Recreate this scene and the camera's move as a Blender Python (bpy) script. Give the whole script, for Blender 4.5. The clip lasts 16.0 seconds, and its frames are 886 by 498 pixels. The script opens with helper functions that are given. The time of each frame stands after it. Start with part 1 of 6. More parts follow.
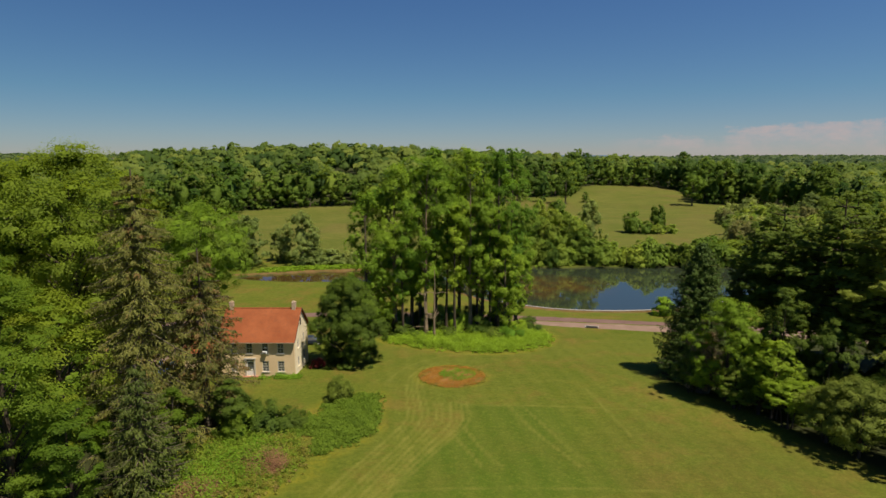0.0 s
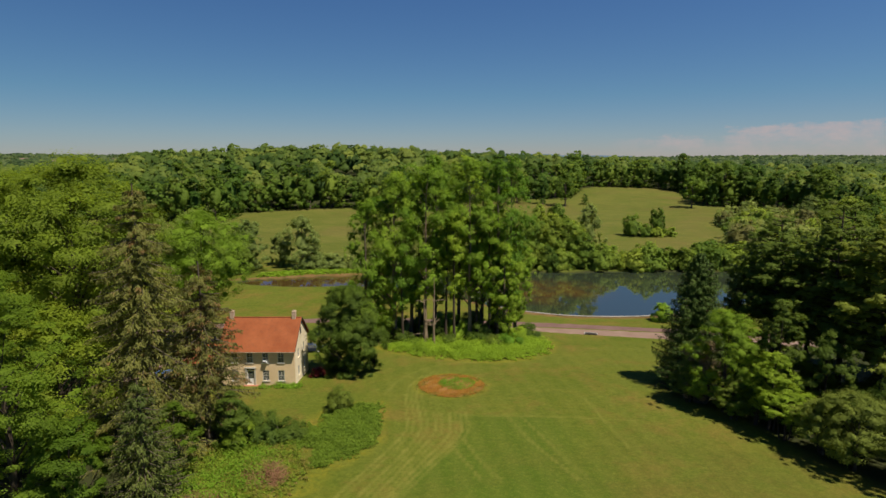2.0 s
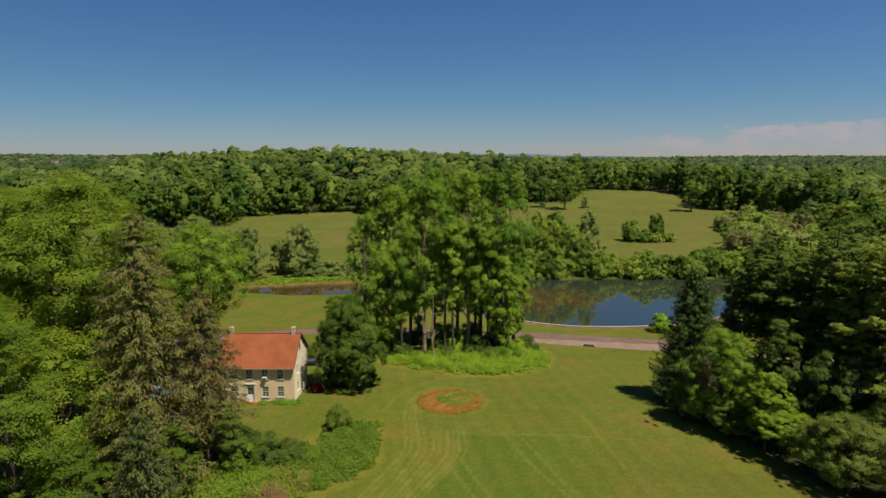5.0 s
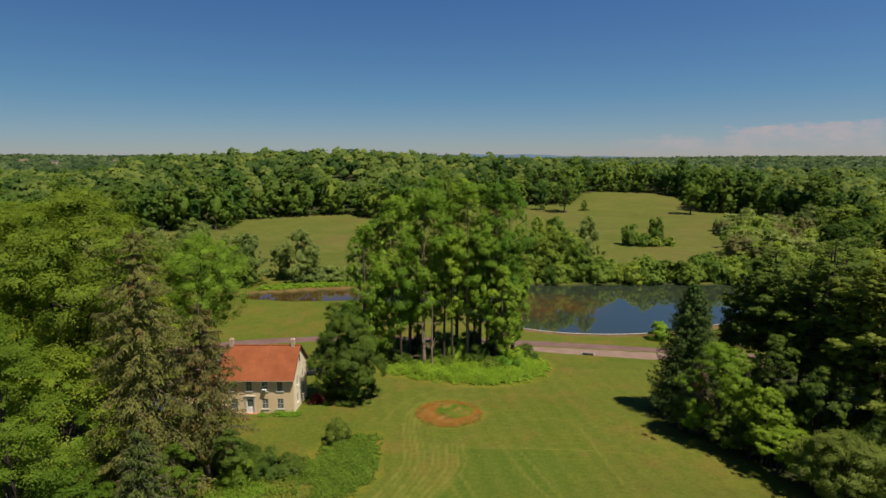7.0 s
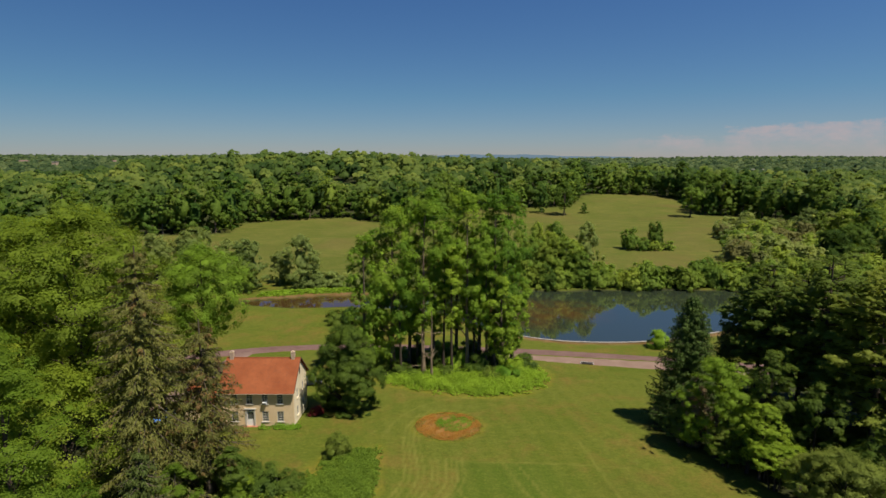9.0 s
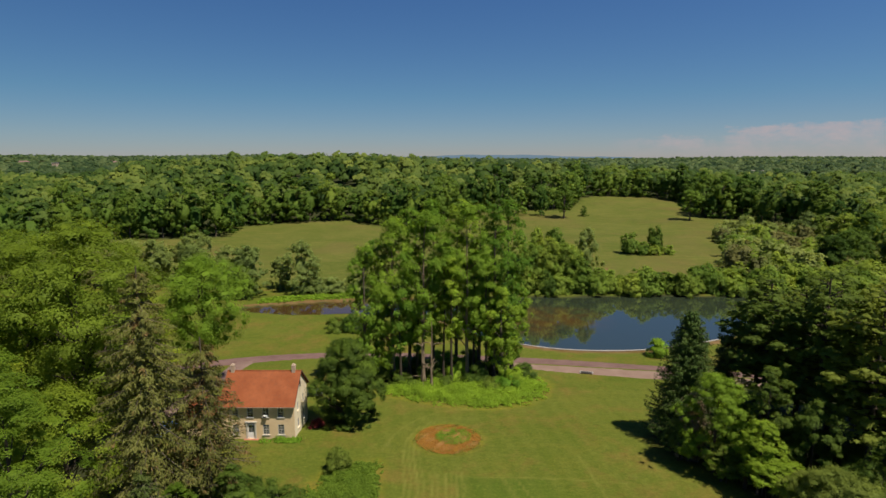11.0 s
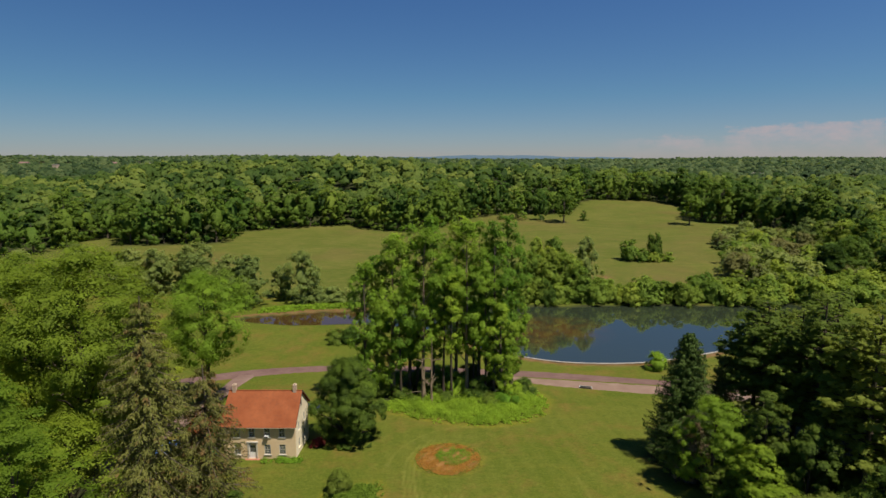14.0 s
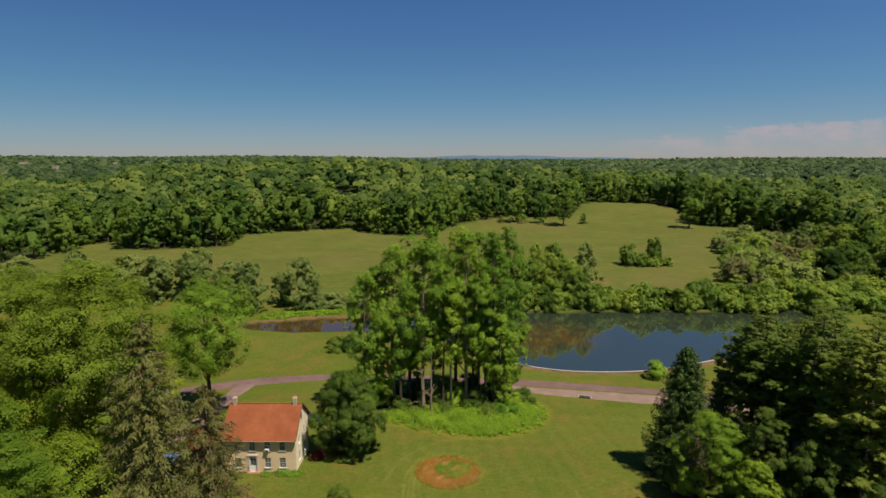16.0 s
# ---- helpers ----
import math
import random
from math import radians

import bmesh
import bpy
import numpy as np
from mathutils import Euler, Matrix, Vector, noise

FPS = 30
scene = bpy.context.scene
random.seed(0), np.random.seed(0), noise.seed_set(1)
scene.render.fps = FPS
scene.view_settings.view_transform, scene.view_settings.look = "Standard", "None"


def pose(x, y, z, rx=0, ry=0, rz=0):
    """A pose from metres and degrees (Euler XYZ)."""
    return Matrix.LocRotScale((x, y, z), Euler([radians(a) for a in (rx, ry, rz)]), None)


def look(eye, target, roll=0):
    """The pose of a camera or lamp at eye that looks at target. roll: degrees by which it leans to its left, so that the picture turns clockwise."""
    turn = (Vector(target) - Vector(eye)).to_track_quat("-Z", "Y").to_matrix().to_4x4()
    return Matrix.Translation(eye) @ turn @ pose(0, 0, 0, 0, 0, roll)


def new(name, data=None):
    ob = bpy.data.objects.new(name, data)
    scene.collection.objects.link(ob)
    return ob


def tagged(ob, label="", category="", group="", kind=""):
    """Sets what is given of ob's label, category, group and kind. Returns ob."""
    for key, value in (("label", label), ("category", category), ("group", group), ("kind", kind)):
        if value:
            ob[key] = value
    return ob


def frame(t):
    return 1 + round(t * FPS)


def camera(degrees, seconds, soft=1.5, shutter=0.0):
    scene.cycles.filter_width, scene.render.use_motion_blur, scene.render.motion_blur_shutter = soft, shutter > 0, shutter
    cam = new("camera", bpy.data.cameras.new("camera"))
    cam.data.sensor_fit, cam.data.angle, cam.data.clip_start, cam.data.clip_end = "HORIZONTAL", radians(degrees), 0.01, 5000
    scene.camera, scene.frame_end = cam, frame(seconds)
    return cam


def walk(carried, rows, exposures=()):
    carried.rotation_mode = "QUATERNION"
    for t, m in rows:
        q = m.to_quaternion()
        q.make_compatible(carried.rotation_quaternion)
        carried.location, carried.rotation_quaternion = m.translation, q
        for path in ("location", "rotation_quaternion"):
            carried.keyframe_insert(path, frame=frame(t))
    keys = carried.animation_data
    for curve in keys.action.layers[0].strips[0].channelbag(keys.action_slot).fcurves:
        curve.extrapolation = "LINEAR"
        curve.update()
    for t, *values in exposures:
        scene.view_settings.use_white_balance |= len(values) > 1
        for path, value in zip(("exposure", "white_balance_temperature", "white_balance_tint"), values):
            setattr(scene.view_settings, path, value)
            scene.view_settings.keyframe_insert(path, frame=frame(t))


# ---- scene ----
import itertools

# ---------------------------------------------------------------- camera
cam = camera(75.0, 16.0, soft=1.5)
PITCH = -9.12
ROWS = [
    (0.0, 0.000, 0.000, 31.300),
    (1.0, 0.028, -0.120, 32.013),
    (2.0, 0.085, -0.203, 32.766),
    (3.0, 0.159, -0.257, 33.561),
    (4.0, 0.241, -0.292, 34.396),
    (5.0, 0.322, -0.315, 35.270),
    (6.0, 0.396, -0.334, 36.182),
    (7.0, 0.458, -0.353, 37.129),
    (8.0, 0.506, -0.376, 38.109),
    (9.0, 0.538, -0.405, 39.119),
    (10.0, 0.556, -0.443, 40.154),
    (11.0, 0.562, -0.489, 41.209),
    (12.0, 0.561, -0.541, 42.281),
    (13.0, 0.560, -0.597, 43.362),
    (14.0, 0.567, -0.654, 44.447),
    (15.0, 0.593, -0.706, 45.529),
    (16.0, 0.649, -0.746, 46.600),
]
# the clip's own white balance drifts from warm to neutral
walk(cam, [(t, pose(x, y, z, 90 + PITCH, 0, 0)) for t, x, y, z in ROWS],
     exposures=[(0.0, 0.49, 7220, 10), (2.0, 0.48, 7050, 10), (4.0, 0.47, 6920, 10), (8.0, 0.45, 6830, 10), (16.0, 0.43, 6780, 10)])

# ---------------------------------------------------------------- sky, sun
SUN_EL, SUN_AZ = radians(63.0), radians(129.0)      # azimuth clockwise from +y
SUN_DIR = Vector((math.sin(SUN_AZ) * math.cos(SUN_EL), math.cos(SUN_AZ) * math.cos(SUN_EL), math.sin(SUN_EL)))
SKY_STRENGTH, SUN_STRENGTH = 0.0480, 4.6

world = bpy.data.worlds.new("world")
scene.world = world
world.use_nodes = True
wn = world.node_tree
wn.nodes.clear()


def wmath(op, a, b=None, clamp=False):
    n = wn.nodes.new("ShaderNodeMath")
    n.operation = op
    n.use_clamp = clamp
    for i, v in enumerate((a, b)):
        if v is None:
            continue
        if isinstance(v, (int, float)):
            n.inputs[i].default_value = v
        else:
            wn.links.new(v, n.inputs[i])
    return n.outputs[0]


sky = wn.nodes.new("ShaderNodeTexSky")
sky.sky_type = "NISHITA"
sky.sun_disc = False
sky.sun_elevation = SUN_EL
sky.sun_rotation = SUN_AZ
sky.air_density, sky.dust_density, sky.ozone_density, sky.altitude = 1.0, 0.15, 2.0, 1500.0
coord = wn.nodes.new("ShaderNodeTexCoord")
sep = wn.nodes.new("ShaderNodeSeparateXYZ")
wn.links.new(coord.outputs["Generated"], sep.inputs[0])
az = wmath("ARCTAN2", sep.outputs[0], sep.outputs[1])
el = sep.outputs[2]
# low fair-weather cumulus bank near the horizon
cvec = wn.nodes.new("ShaderNodeCombineXYZ")
wn.links.new(wmath("MULTIPLY", az, 11.0), cvec.inputs[0])
wn.links.new(wmath("MULTIPLY", el, 24.0), cvec.inputs[1])
cnoise = wn.nodes.new("ShaderNodeTexNoise")
cnoise.inputs["Scale"].default_value = 1.6
cnoise.inputs["Detail"].default_value = 7.0
cnoise.inputs["Roughness"].default_value = 0.62
wn.links.new(cvec.outputs[0], cnoise.inputs["Vector"])
# the bank's top climbs to the right; billows above, a thin veil below
top = wmath("ADD", wmath("MULTIPLY", wmath("SUBTRACT", az, 0.43), 0.060), 0.040)
above = wmath("DIVIDE", wmath("SUBTRACT", top, el), 0.011)
dens = wmath("ADD", wmath("MULTIPLY", wmath("SUBTRACT", cnoise.outputs["Fac"], 0.52), 9.0), above, True)
billow = wmath("ADD", wmath("MULTIPLY", wmath("SUBTRACT", cnoise.outputs["Fac"], 0.42), 3.0, True), 0.22, True)
inside = wmath("MULTIPLY", wmath("SUBTRACT", az, 0.27), 9.0, True)
low = wmath("MULTIPLY", el, 40.0, True)
cloud = wmath("MULTIPLY", wmath("MULTIPLY", dens, inside), wmath("MULTIPLY", billow, wmath("ADD", wmath("MULTIPLY", low, 0.6), 0.35)))
cloud = wmath("MULTIPLY", cloud, 0.72)
# a clear, deep blue summer sky that pales only near the horizon
tint = wn.nodes.new("ShaderNodeValToRGB")
tint.color_ramp.elements[0].position, tint.color_ramp.elements[0].color = 0.0, (0.625, 0.685, 0.91, 1)
tint.color_ramp.elements[1].position, tint.color_ramp.elements[1].color = 0.25, (0.485, 0.825, 1.21, 1)
e = tint.color_ramp.elements.new(0.035)
e.color = (0.605, 0.742, 0.96, 1)
e = tint.color_ramp.elements.new(0.10)
e.color = (0.505, 0.798, 1.02, 1)
wn.links.new(el, tint.inputs[0])
deep = wn.nodes.new("ShaderNodeMix")
deep.data_type, deep.blend_type = "RGBA", "MULTIPLY"
deep.inputs[0].default_value = 1.0
wn.links.new(sky.outputs[0], deep.inputs[6])
wn.links.new(tint.outputs[0], deep.inputs[7])
mix = wn.nodes.new("ShaderNodeMix")
mix.data_type = "RGBA"
wn.links.new(cloud, mix.inputs[0])
pale = wn.nodes.new("ShaderNodeMix")
pale.data_type, pale.blend_type = "RGBA", "MULTIPLY"
pale.inputs[0].default_value = 1.0
wn.links.new(deep.outputs[2], pale.inputs[6])
tone = wn.nodes.new("ShaderNodeCombineColor")
side = wmath("MULTIPLY", sep.outputs[0], 0.13)
wn.links.new(wmath("ADD", wmath("MULTIPLY", side, 1.3), 1.0), tone.inputs[0])
wn.links.new(wmath("ADD", side, 0.985), tone.inputs[1])
wn.links.new(wmath("ADD", side, 0.98), tone.inputs[2])
wn.links.new(tone.outputs[0], pale.inputs[7])
wn.links.new(pale.outputs[2], mix.inputs[6])
mix.inputs[7].default_value = (7.4, 6.1, 6.4, 1)
bg = wn.nodes.new("ShaderNodeBackground")
bg.inputs["Strength"].default_value = SKY_STRENGTH
wn.links.new(mix.outputs[2], bg.inputs["Color"])
wout = wn.nodes.new("ShaderNodeOutputWorld")
wn.links.new(bg.outputs[0], wout.inputs[0])

sun_data = bpy.data.lights.new("sun", "SUN")
sun_data.energy = SUN_STRENGTH
sun_data.angle = radians(0.6)
sun_data.color = (1.0, 0.93, 0.82)
sun = new("sun", sun_data)
sun.matrix_world = look(SUN_DIR * 300, (0, 0, 0))


# ---------------------------------------------------------------- materials
class Mat:
    """A node material with a short way to add nodes."""

    def __init__(self, name):
        self.m = bpy.data.materials.new(name)
        self.m.use_nodes = True
        self.t = self.m.node_tree
        self.t.nodes.clear()
        self.out = self.t.nodes.new("ShaderNodeOutputMaterial")

    def n(self, kind):
        return self.t.nodes.new(kind)

    def put(self, socket, v):
        if isinstance(v, (int, float)):
            socket.default_value = v
        elif isinstance(v, (tuple, list)):
            socket.default_value = (*v, 1) if len(v) == 3 and socket.type == "RGBA" else v
        else:
            self.t.links.new(v, socket)

    def math(self, op, a, b=0.0, clamp=False):
        n = self.n("ShaderNodeMath")
        n.operation, n.use_clamp = op, clamp
        self.put(n.inputs[0], a)
        self.put(n.inputs[1], b)
        return n.outputs[0]

    def mix(self, fac, a, b, blend="MIX"):
        n = self.n("ShaderNodeMix")
        n.data_type, n.blend_type = "RGBA", blend
        self.put(n.inputs[0], fac)
        self.put(n.inputs[6], a)
        self.put(n.inputs[7], b)
        return n.outputs[2]

    def pos(self):
        return self.n("ShaderNodeNewGeometry").outputs["Position"]

    def obj(self):
        return self.n("ShaderNodeTexCoord").outputs["Object"]

    def noise(self, vec, scale, detail=4.0, rough=0.55, stretch=None):
        if stretch:
            mp = self.n("ShaderNodeMapping")
            mp.inputs["Scale"].default_value = stretch
            self.put(mp.inputs["Vector"], vec)
            vec = mp.outputs[0]
        n = self.n("ShaderNodeTexNoise")
        self.put(n.inputs["Vector"], vec)
        n.inputs["Scale"].default_value = scale
        n.inputs["Detail"].default_value = detail
        n.inputs["Roughness"].default_value = rough
        return n.outputs["Fac"]

    def ramp(self, fac, lo, hi):
        n = self.n("ShaderNodeMapRange")
        n.clamp = True
        self.put(n.inputs[0], fac)
        n.inputs[1].default_value, n.inputs[2].default_value = lo, hi
        return n.outputs[0]

    def attr(self, name):
        n = self.n("ShaderNodeAttribute")
        n.attribute_name = name
        return n

    def bump(self, height, strength=0.3, dist=0.05):
        n = self.n("ShaderNodeBump")
        n.inputs["Strength"].default_value = strength
        n.inputs["Distance"].default_value = dist
        self.put(n.inputs["Height"], height)
        return n.outputs[0]

    def principled(self, color, rough=0.8, metal=0.0, normal=None, spec=0.5, **more):
        n = self.n("ShaderNodeBsdfPrincipled")
        self.put(n.inputs["Base Color"], color)
        self.put(n.inputs["Roughness"], rough)
        self.put(n.inputs["Metallic"], metal)
        n.inputs["Specular IOR Level"].default_value = spec
        for key, v in more.items():
            self.put(n.inputs[key.replace("_", " ")], v)
        if normal is not None:
            self.put(n.inputs["Normal"], normal)
        self.t.links.new(n.outputs[0], self.out.inputs["Surface"])
        return self.m


def leaf_material(name, dark, light, glow=0.42, patch=0.25, brown=None, amount=0.0, tones=False, grain=0.26, fine=4.0, relief=0.35, mottle=0.28):
    """Foliage: light and dark leaves by island, drifts of tone through the crown, light through the blade."""
    k = Mat(name)
    geo = k.n("ShaderNodeNewGeometry")
    isl = geo.outputs["Random Per Island"]
    objrand = k.attr("tone").outputs["Fac"] if tones else k.n("ShaderNodeObjectInfo").outputs["Random"]
    drift = k.noise(geo.outputs["Position"], patch, 3.0, 0.6)
    fac = k.math("ADD", k.math("MULTIPLY", isl, grain), k.math("MULTIPLY", k.ramp(drift, 0.3, 0.7), 1.0 - grain))
    col = k.mix(fac, dark, light)
    fine_noise = k.noise(geo.outputs["Position"], fine, 4.0, 0.8)
    # mottle: darker where the fine noise that also drives the bump runs low
    col = k.mix(k.math("MULTIPLY", k.ramp(fine_noise, 0.62, 0.38), mottle), col, tuple(0.5 * c for c in dark))
    hs = k.n("ShaderNodeHueSaturation")
    swing = 1.1 if tones else 0.75 if grain <= 0.2 else 0.45
    k.put(hs.inputs["Hue"], k.math("ADD", k.math("MULTIPLY", objrand, -0.065 if tones else -0.035), 0.53 if tones else 0.515))
    k.put(hs.inputs["Value"], k.math("ADD", k.math("MULTIPLY", objrand, swing), 1.0 - 0.5 * swing))
    k.put(hs.inputs["Color"], col)
    col = hs.outputs[0]
    if brown:
        spots = k.ramp(k.noise(geo.outputs["Position"], patch * 2.2, 2.0), 0.62 - amount, 0.72 - amount)
        col = k.mix(k.math("MULTIPLY", spots, 0.8), col, brown)
    p = k.n("ShaderNodeBsdfPrincipled")
    k.put(p.inputs["Base Color"], col)
    p.inputs["Roughness"].default_value = 0.6
    p.inputs["Specular IOR Level"].default_value = 0.12
    rough_skin = k.bump(fine_noise, 0.5, relief / fine)
    k.put(p.inputs["Normal"], rough_skin)
    tr = k.n("ShaderNodeBsdfTranslucent")
    k.put(tr.inputs["Color"], k.mix(1.0, col, (1.45, 1.35, 0.75), "MULTIPLY"))
    ms = k.n("ShaderNodeMixShader")
    ms.inputs[0].default_value = glow
    k.t.links.new(p.outputs[0], ms.inputs[1])
    k.t.links.new(tr.outputs[0], ms.inputs[2])
    k.t.links.new(ms.outputs[0], k.out.inputs["Surface"])
    return k.m


def bark_material(name, a, b):
    k = Mat(name)
    v = k.obj()
    f = k.noise(v, 3.0, 6.0, 0.65, (1, 1, 0.18))
    big = k.noise(v, 0.5, 3.0)
    col = k.mix(k.ramp(f, 0.3, 0.7), a, b)
    col = k.mix(k.math("MULTIPLY", k.ramp(big, 0.5, 0.7), 0.4), col, (0.10, 0.11, 0.06))
    return k.principled(col, 0.92, normal=k.bump(f, 0.8, 0.05), spec=0.1)


LEAF_LOCUST = leaf_material("locust_leaves", (0.126, 0.186, 0.019), (0.278, 0.369, 0.038), 0.5)
LEAF_GROVE = leaf_material("grove_leaves", (0.113, 0.211, 0.023), (0.268, 0.424, 0.044), 0.48)
LEAF_BRIGHT = leaf_material("bright_leaves", (0.099, 0.169, 0.017), (0.217, 0.313, 0.028), 0.46)
LEAF_MAPLE = leaf_material("dark_maple_leaves", (0.028, 0.057, 0.009), (0.127, 0.205, 0.023), 0.26, 0.35, grain=0.3)
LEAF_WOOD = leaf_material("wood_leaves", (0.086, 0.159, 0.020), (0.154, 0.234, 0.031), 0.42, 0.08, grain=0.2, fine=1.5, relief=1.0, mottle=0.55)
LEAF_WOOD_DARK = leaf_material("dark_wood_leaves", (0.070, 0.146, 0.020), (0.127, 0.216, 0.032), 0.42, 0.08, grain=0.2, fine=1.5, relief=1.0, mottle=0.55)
# far and distant greens carry aerial haze in their colour: less contrast, more blue
LEAF_FAR_HAZED = leaf_material("far_wood_leaves", (0.079, 0.139, 0.027), (0.144, 0.214, 0.043), 0.42, 0.06, tones=True, grain=0.2, fine=1.3, relief=1.0, mottle=0.55)
LEAF_DISTANT_HAZED = leaf_material("distant_wood_leaves", (0.058, 0.105, 0.037), (0.096, 0.147, 0.057), 0.4, 0.02, tones=True, grain=0.08, fine=0.4, relief=0.9, mottle=0.42)
LEAF_OLIVE = leaf_material("willow_leaves", (0.166, 0.229, 0.059), (0.306, 0.368, 0.101), 0.45, 0.1, grain=0.25, fine=1.6)
LEAF_SHRUB = leaf_material("bank_shrub_leaves", (0.122, 0.208, 0.028), (0.288, 0.384, 0.056), 0.45, 0.12, grain=0.3, fine=1.6)
LEAF_UNDER = leaf_material("understory_leaves", (0.062, 0.113, 0.017), (0.152, 0.218, 0.032), 0.4, 0.3)
LEAF_YOUNG = leaf_material("young_maple_leaves", (0.144, 0.236, 0.022), (0.300, 0.437, 0.044), 0.46, 0.3)
LEAF_EDGE = leaf_material("olive_edge_leaves", (0.118, 0.168, 0.029), (0.262, 0.319, 0.061), 0.42, 0.3)
LEAF_BRAMBLE = leaf_material("bramble_leaves", (0.108, 0.180, 0.018), (0.220, 0.310, 0.034), 0.30, 0.8, grain=0.4)
LEAF_PINE = leaf_material("pine_needles", (0.149, 0.212, 0.035), (0.230, 0.293, 0.053), 0.55, 0.2, grain=0.22)
LEAF_CEDAR = leaf_material("fir_needles", (0.040, 0.084, 0.018), (0.108, 0.168, 0.036), 0.24, 0.3)
LEAF_SPRUCE = leaf_material("spruce_needles", (0.088, 0.112, 0.027), (0.196, 0.210, 0.056), 0.32, 0.3, (0.210, 0.125, 0.052), 0.02, grain=0.22)
LEAF_SPRUCE_BROWN = leaf_material("browned_spruce_needles", (0.121, 0.128, 0.031), (0.242, 0.228, 0.064), 0.32, 0.4, (0.230, 0.135, 0.060), 0.09, grain=0.22)
LEAF_SPRUCE_DARK = leaf_material("young_spruce_needles", (0.057, 0.090, 0.020), (0.134, 0.167, 0.039), 0.22, 0.3)
LEAF_RED = leaf_material("red_leaves", (0.080, 0.012, 0.014), (0.190, 0.026, 0.026), 0.14, 0.6)
LEAF_DRY = leaf_material("dry_twigs", (0.200, 0.145, 0.085), (0.340, 0.250, 0.160), 0.3, 0.6)
LEAF_BROWNED = leaf_material("browned_willow_leaves", (0.142, 0.155, 0.049), (0.239, 0.243, 0.086), 0.45, 0.1, fine=1.6)
LEAF_DEAD = leaf_material("dead_weeds", (0.200, 0.115, 0.055), (0.310, 0.190, 0.095), 0.2, 0.8)
LEAF_HERB = leaf_material("herb_leaves", (0.117, 0.227, 0.018), (0.242, 0.403, 0.034), 0.33, 0.35)
LEAF_BRUSH = leaf_material("brush_leaves", (0.120, 0.140, 0.020), (0.330, 0.325, 0.050), 0.32, 1.1, (0.27, 0.17, 0.080), 0.08)
LEAF_FLOWER = leaf_material("bed_flowers", (0.340, 0.112, 0.022), (0.450, 0.225, 0.046), 0.14, 1.2)
BARK = bark_material("grey_bark", (0.050, 0.040, 0.030), (0.150, 0.120, 0.090))
BARK_PALE = bark_material("pale_bark", (0.130, 0.095, 0.065), (0.290, 0.220, 0.150))
BARK_DARK = bark_material("dark_bark", (0.030, 0.024, 0.018), (0.090, 0.070, 0.052))


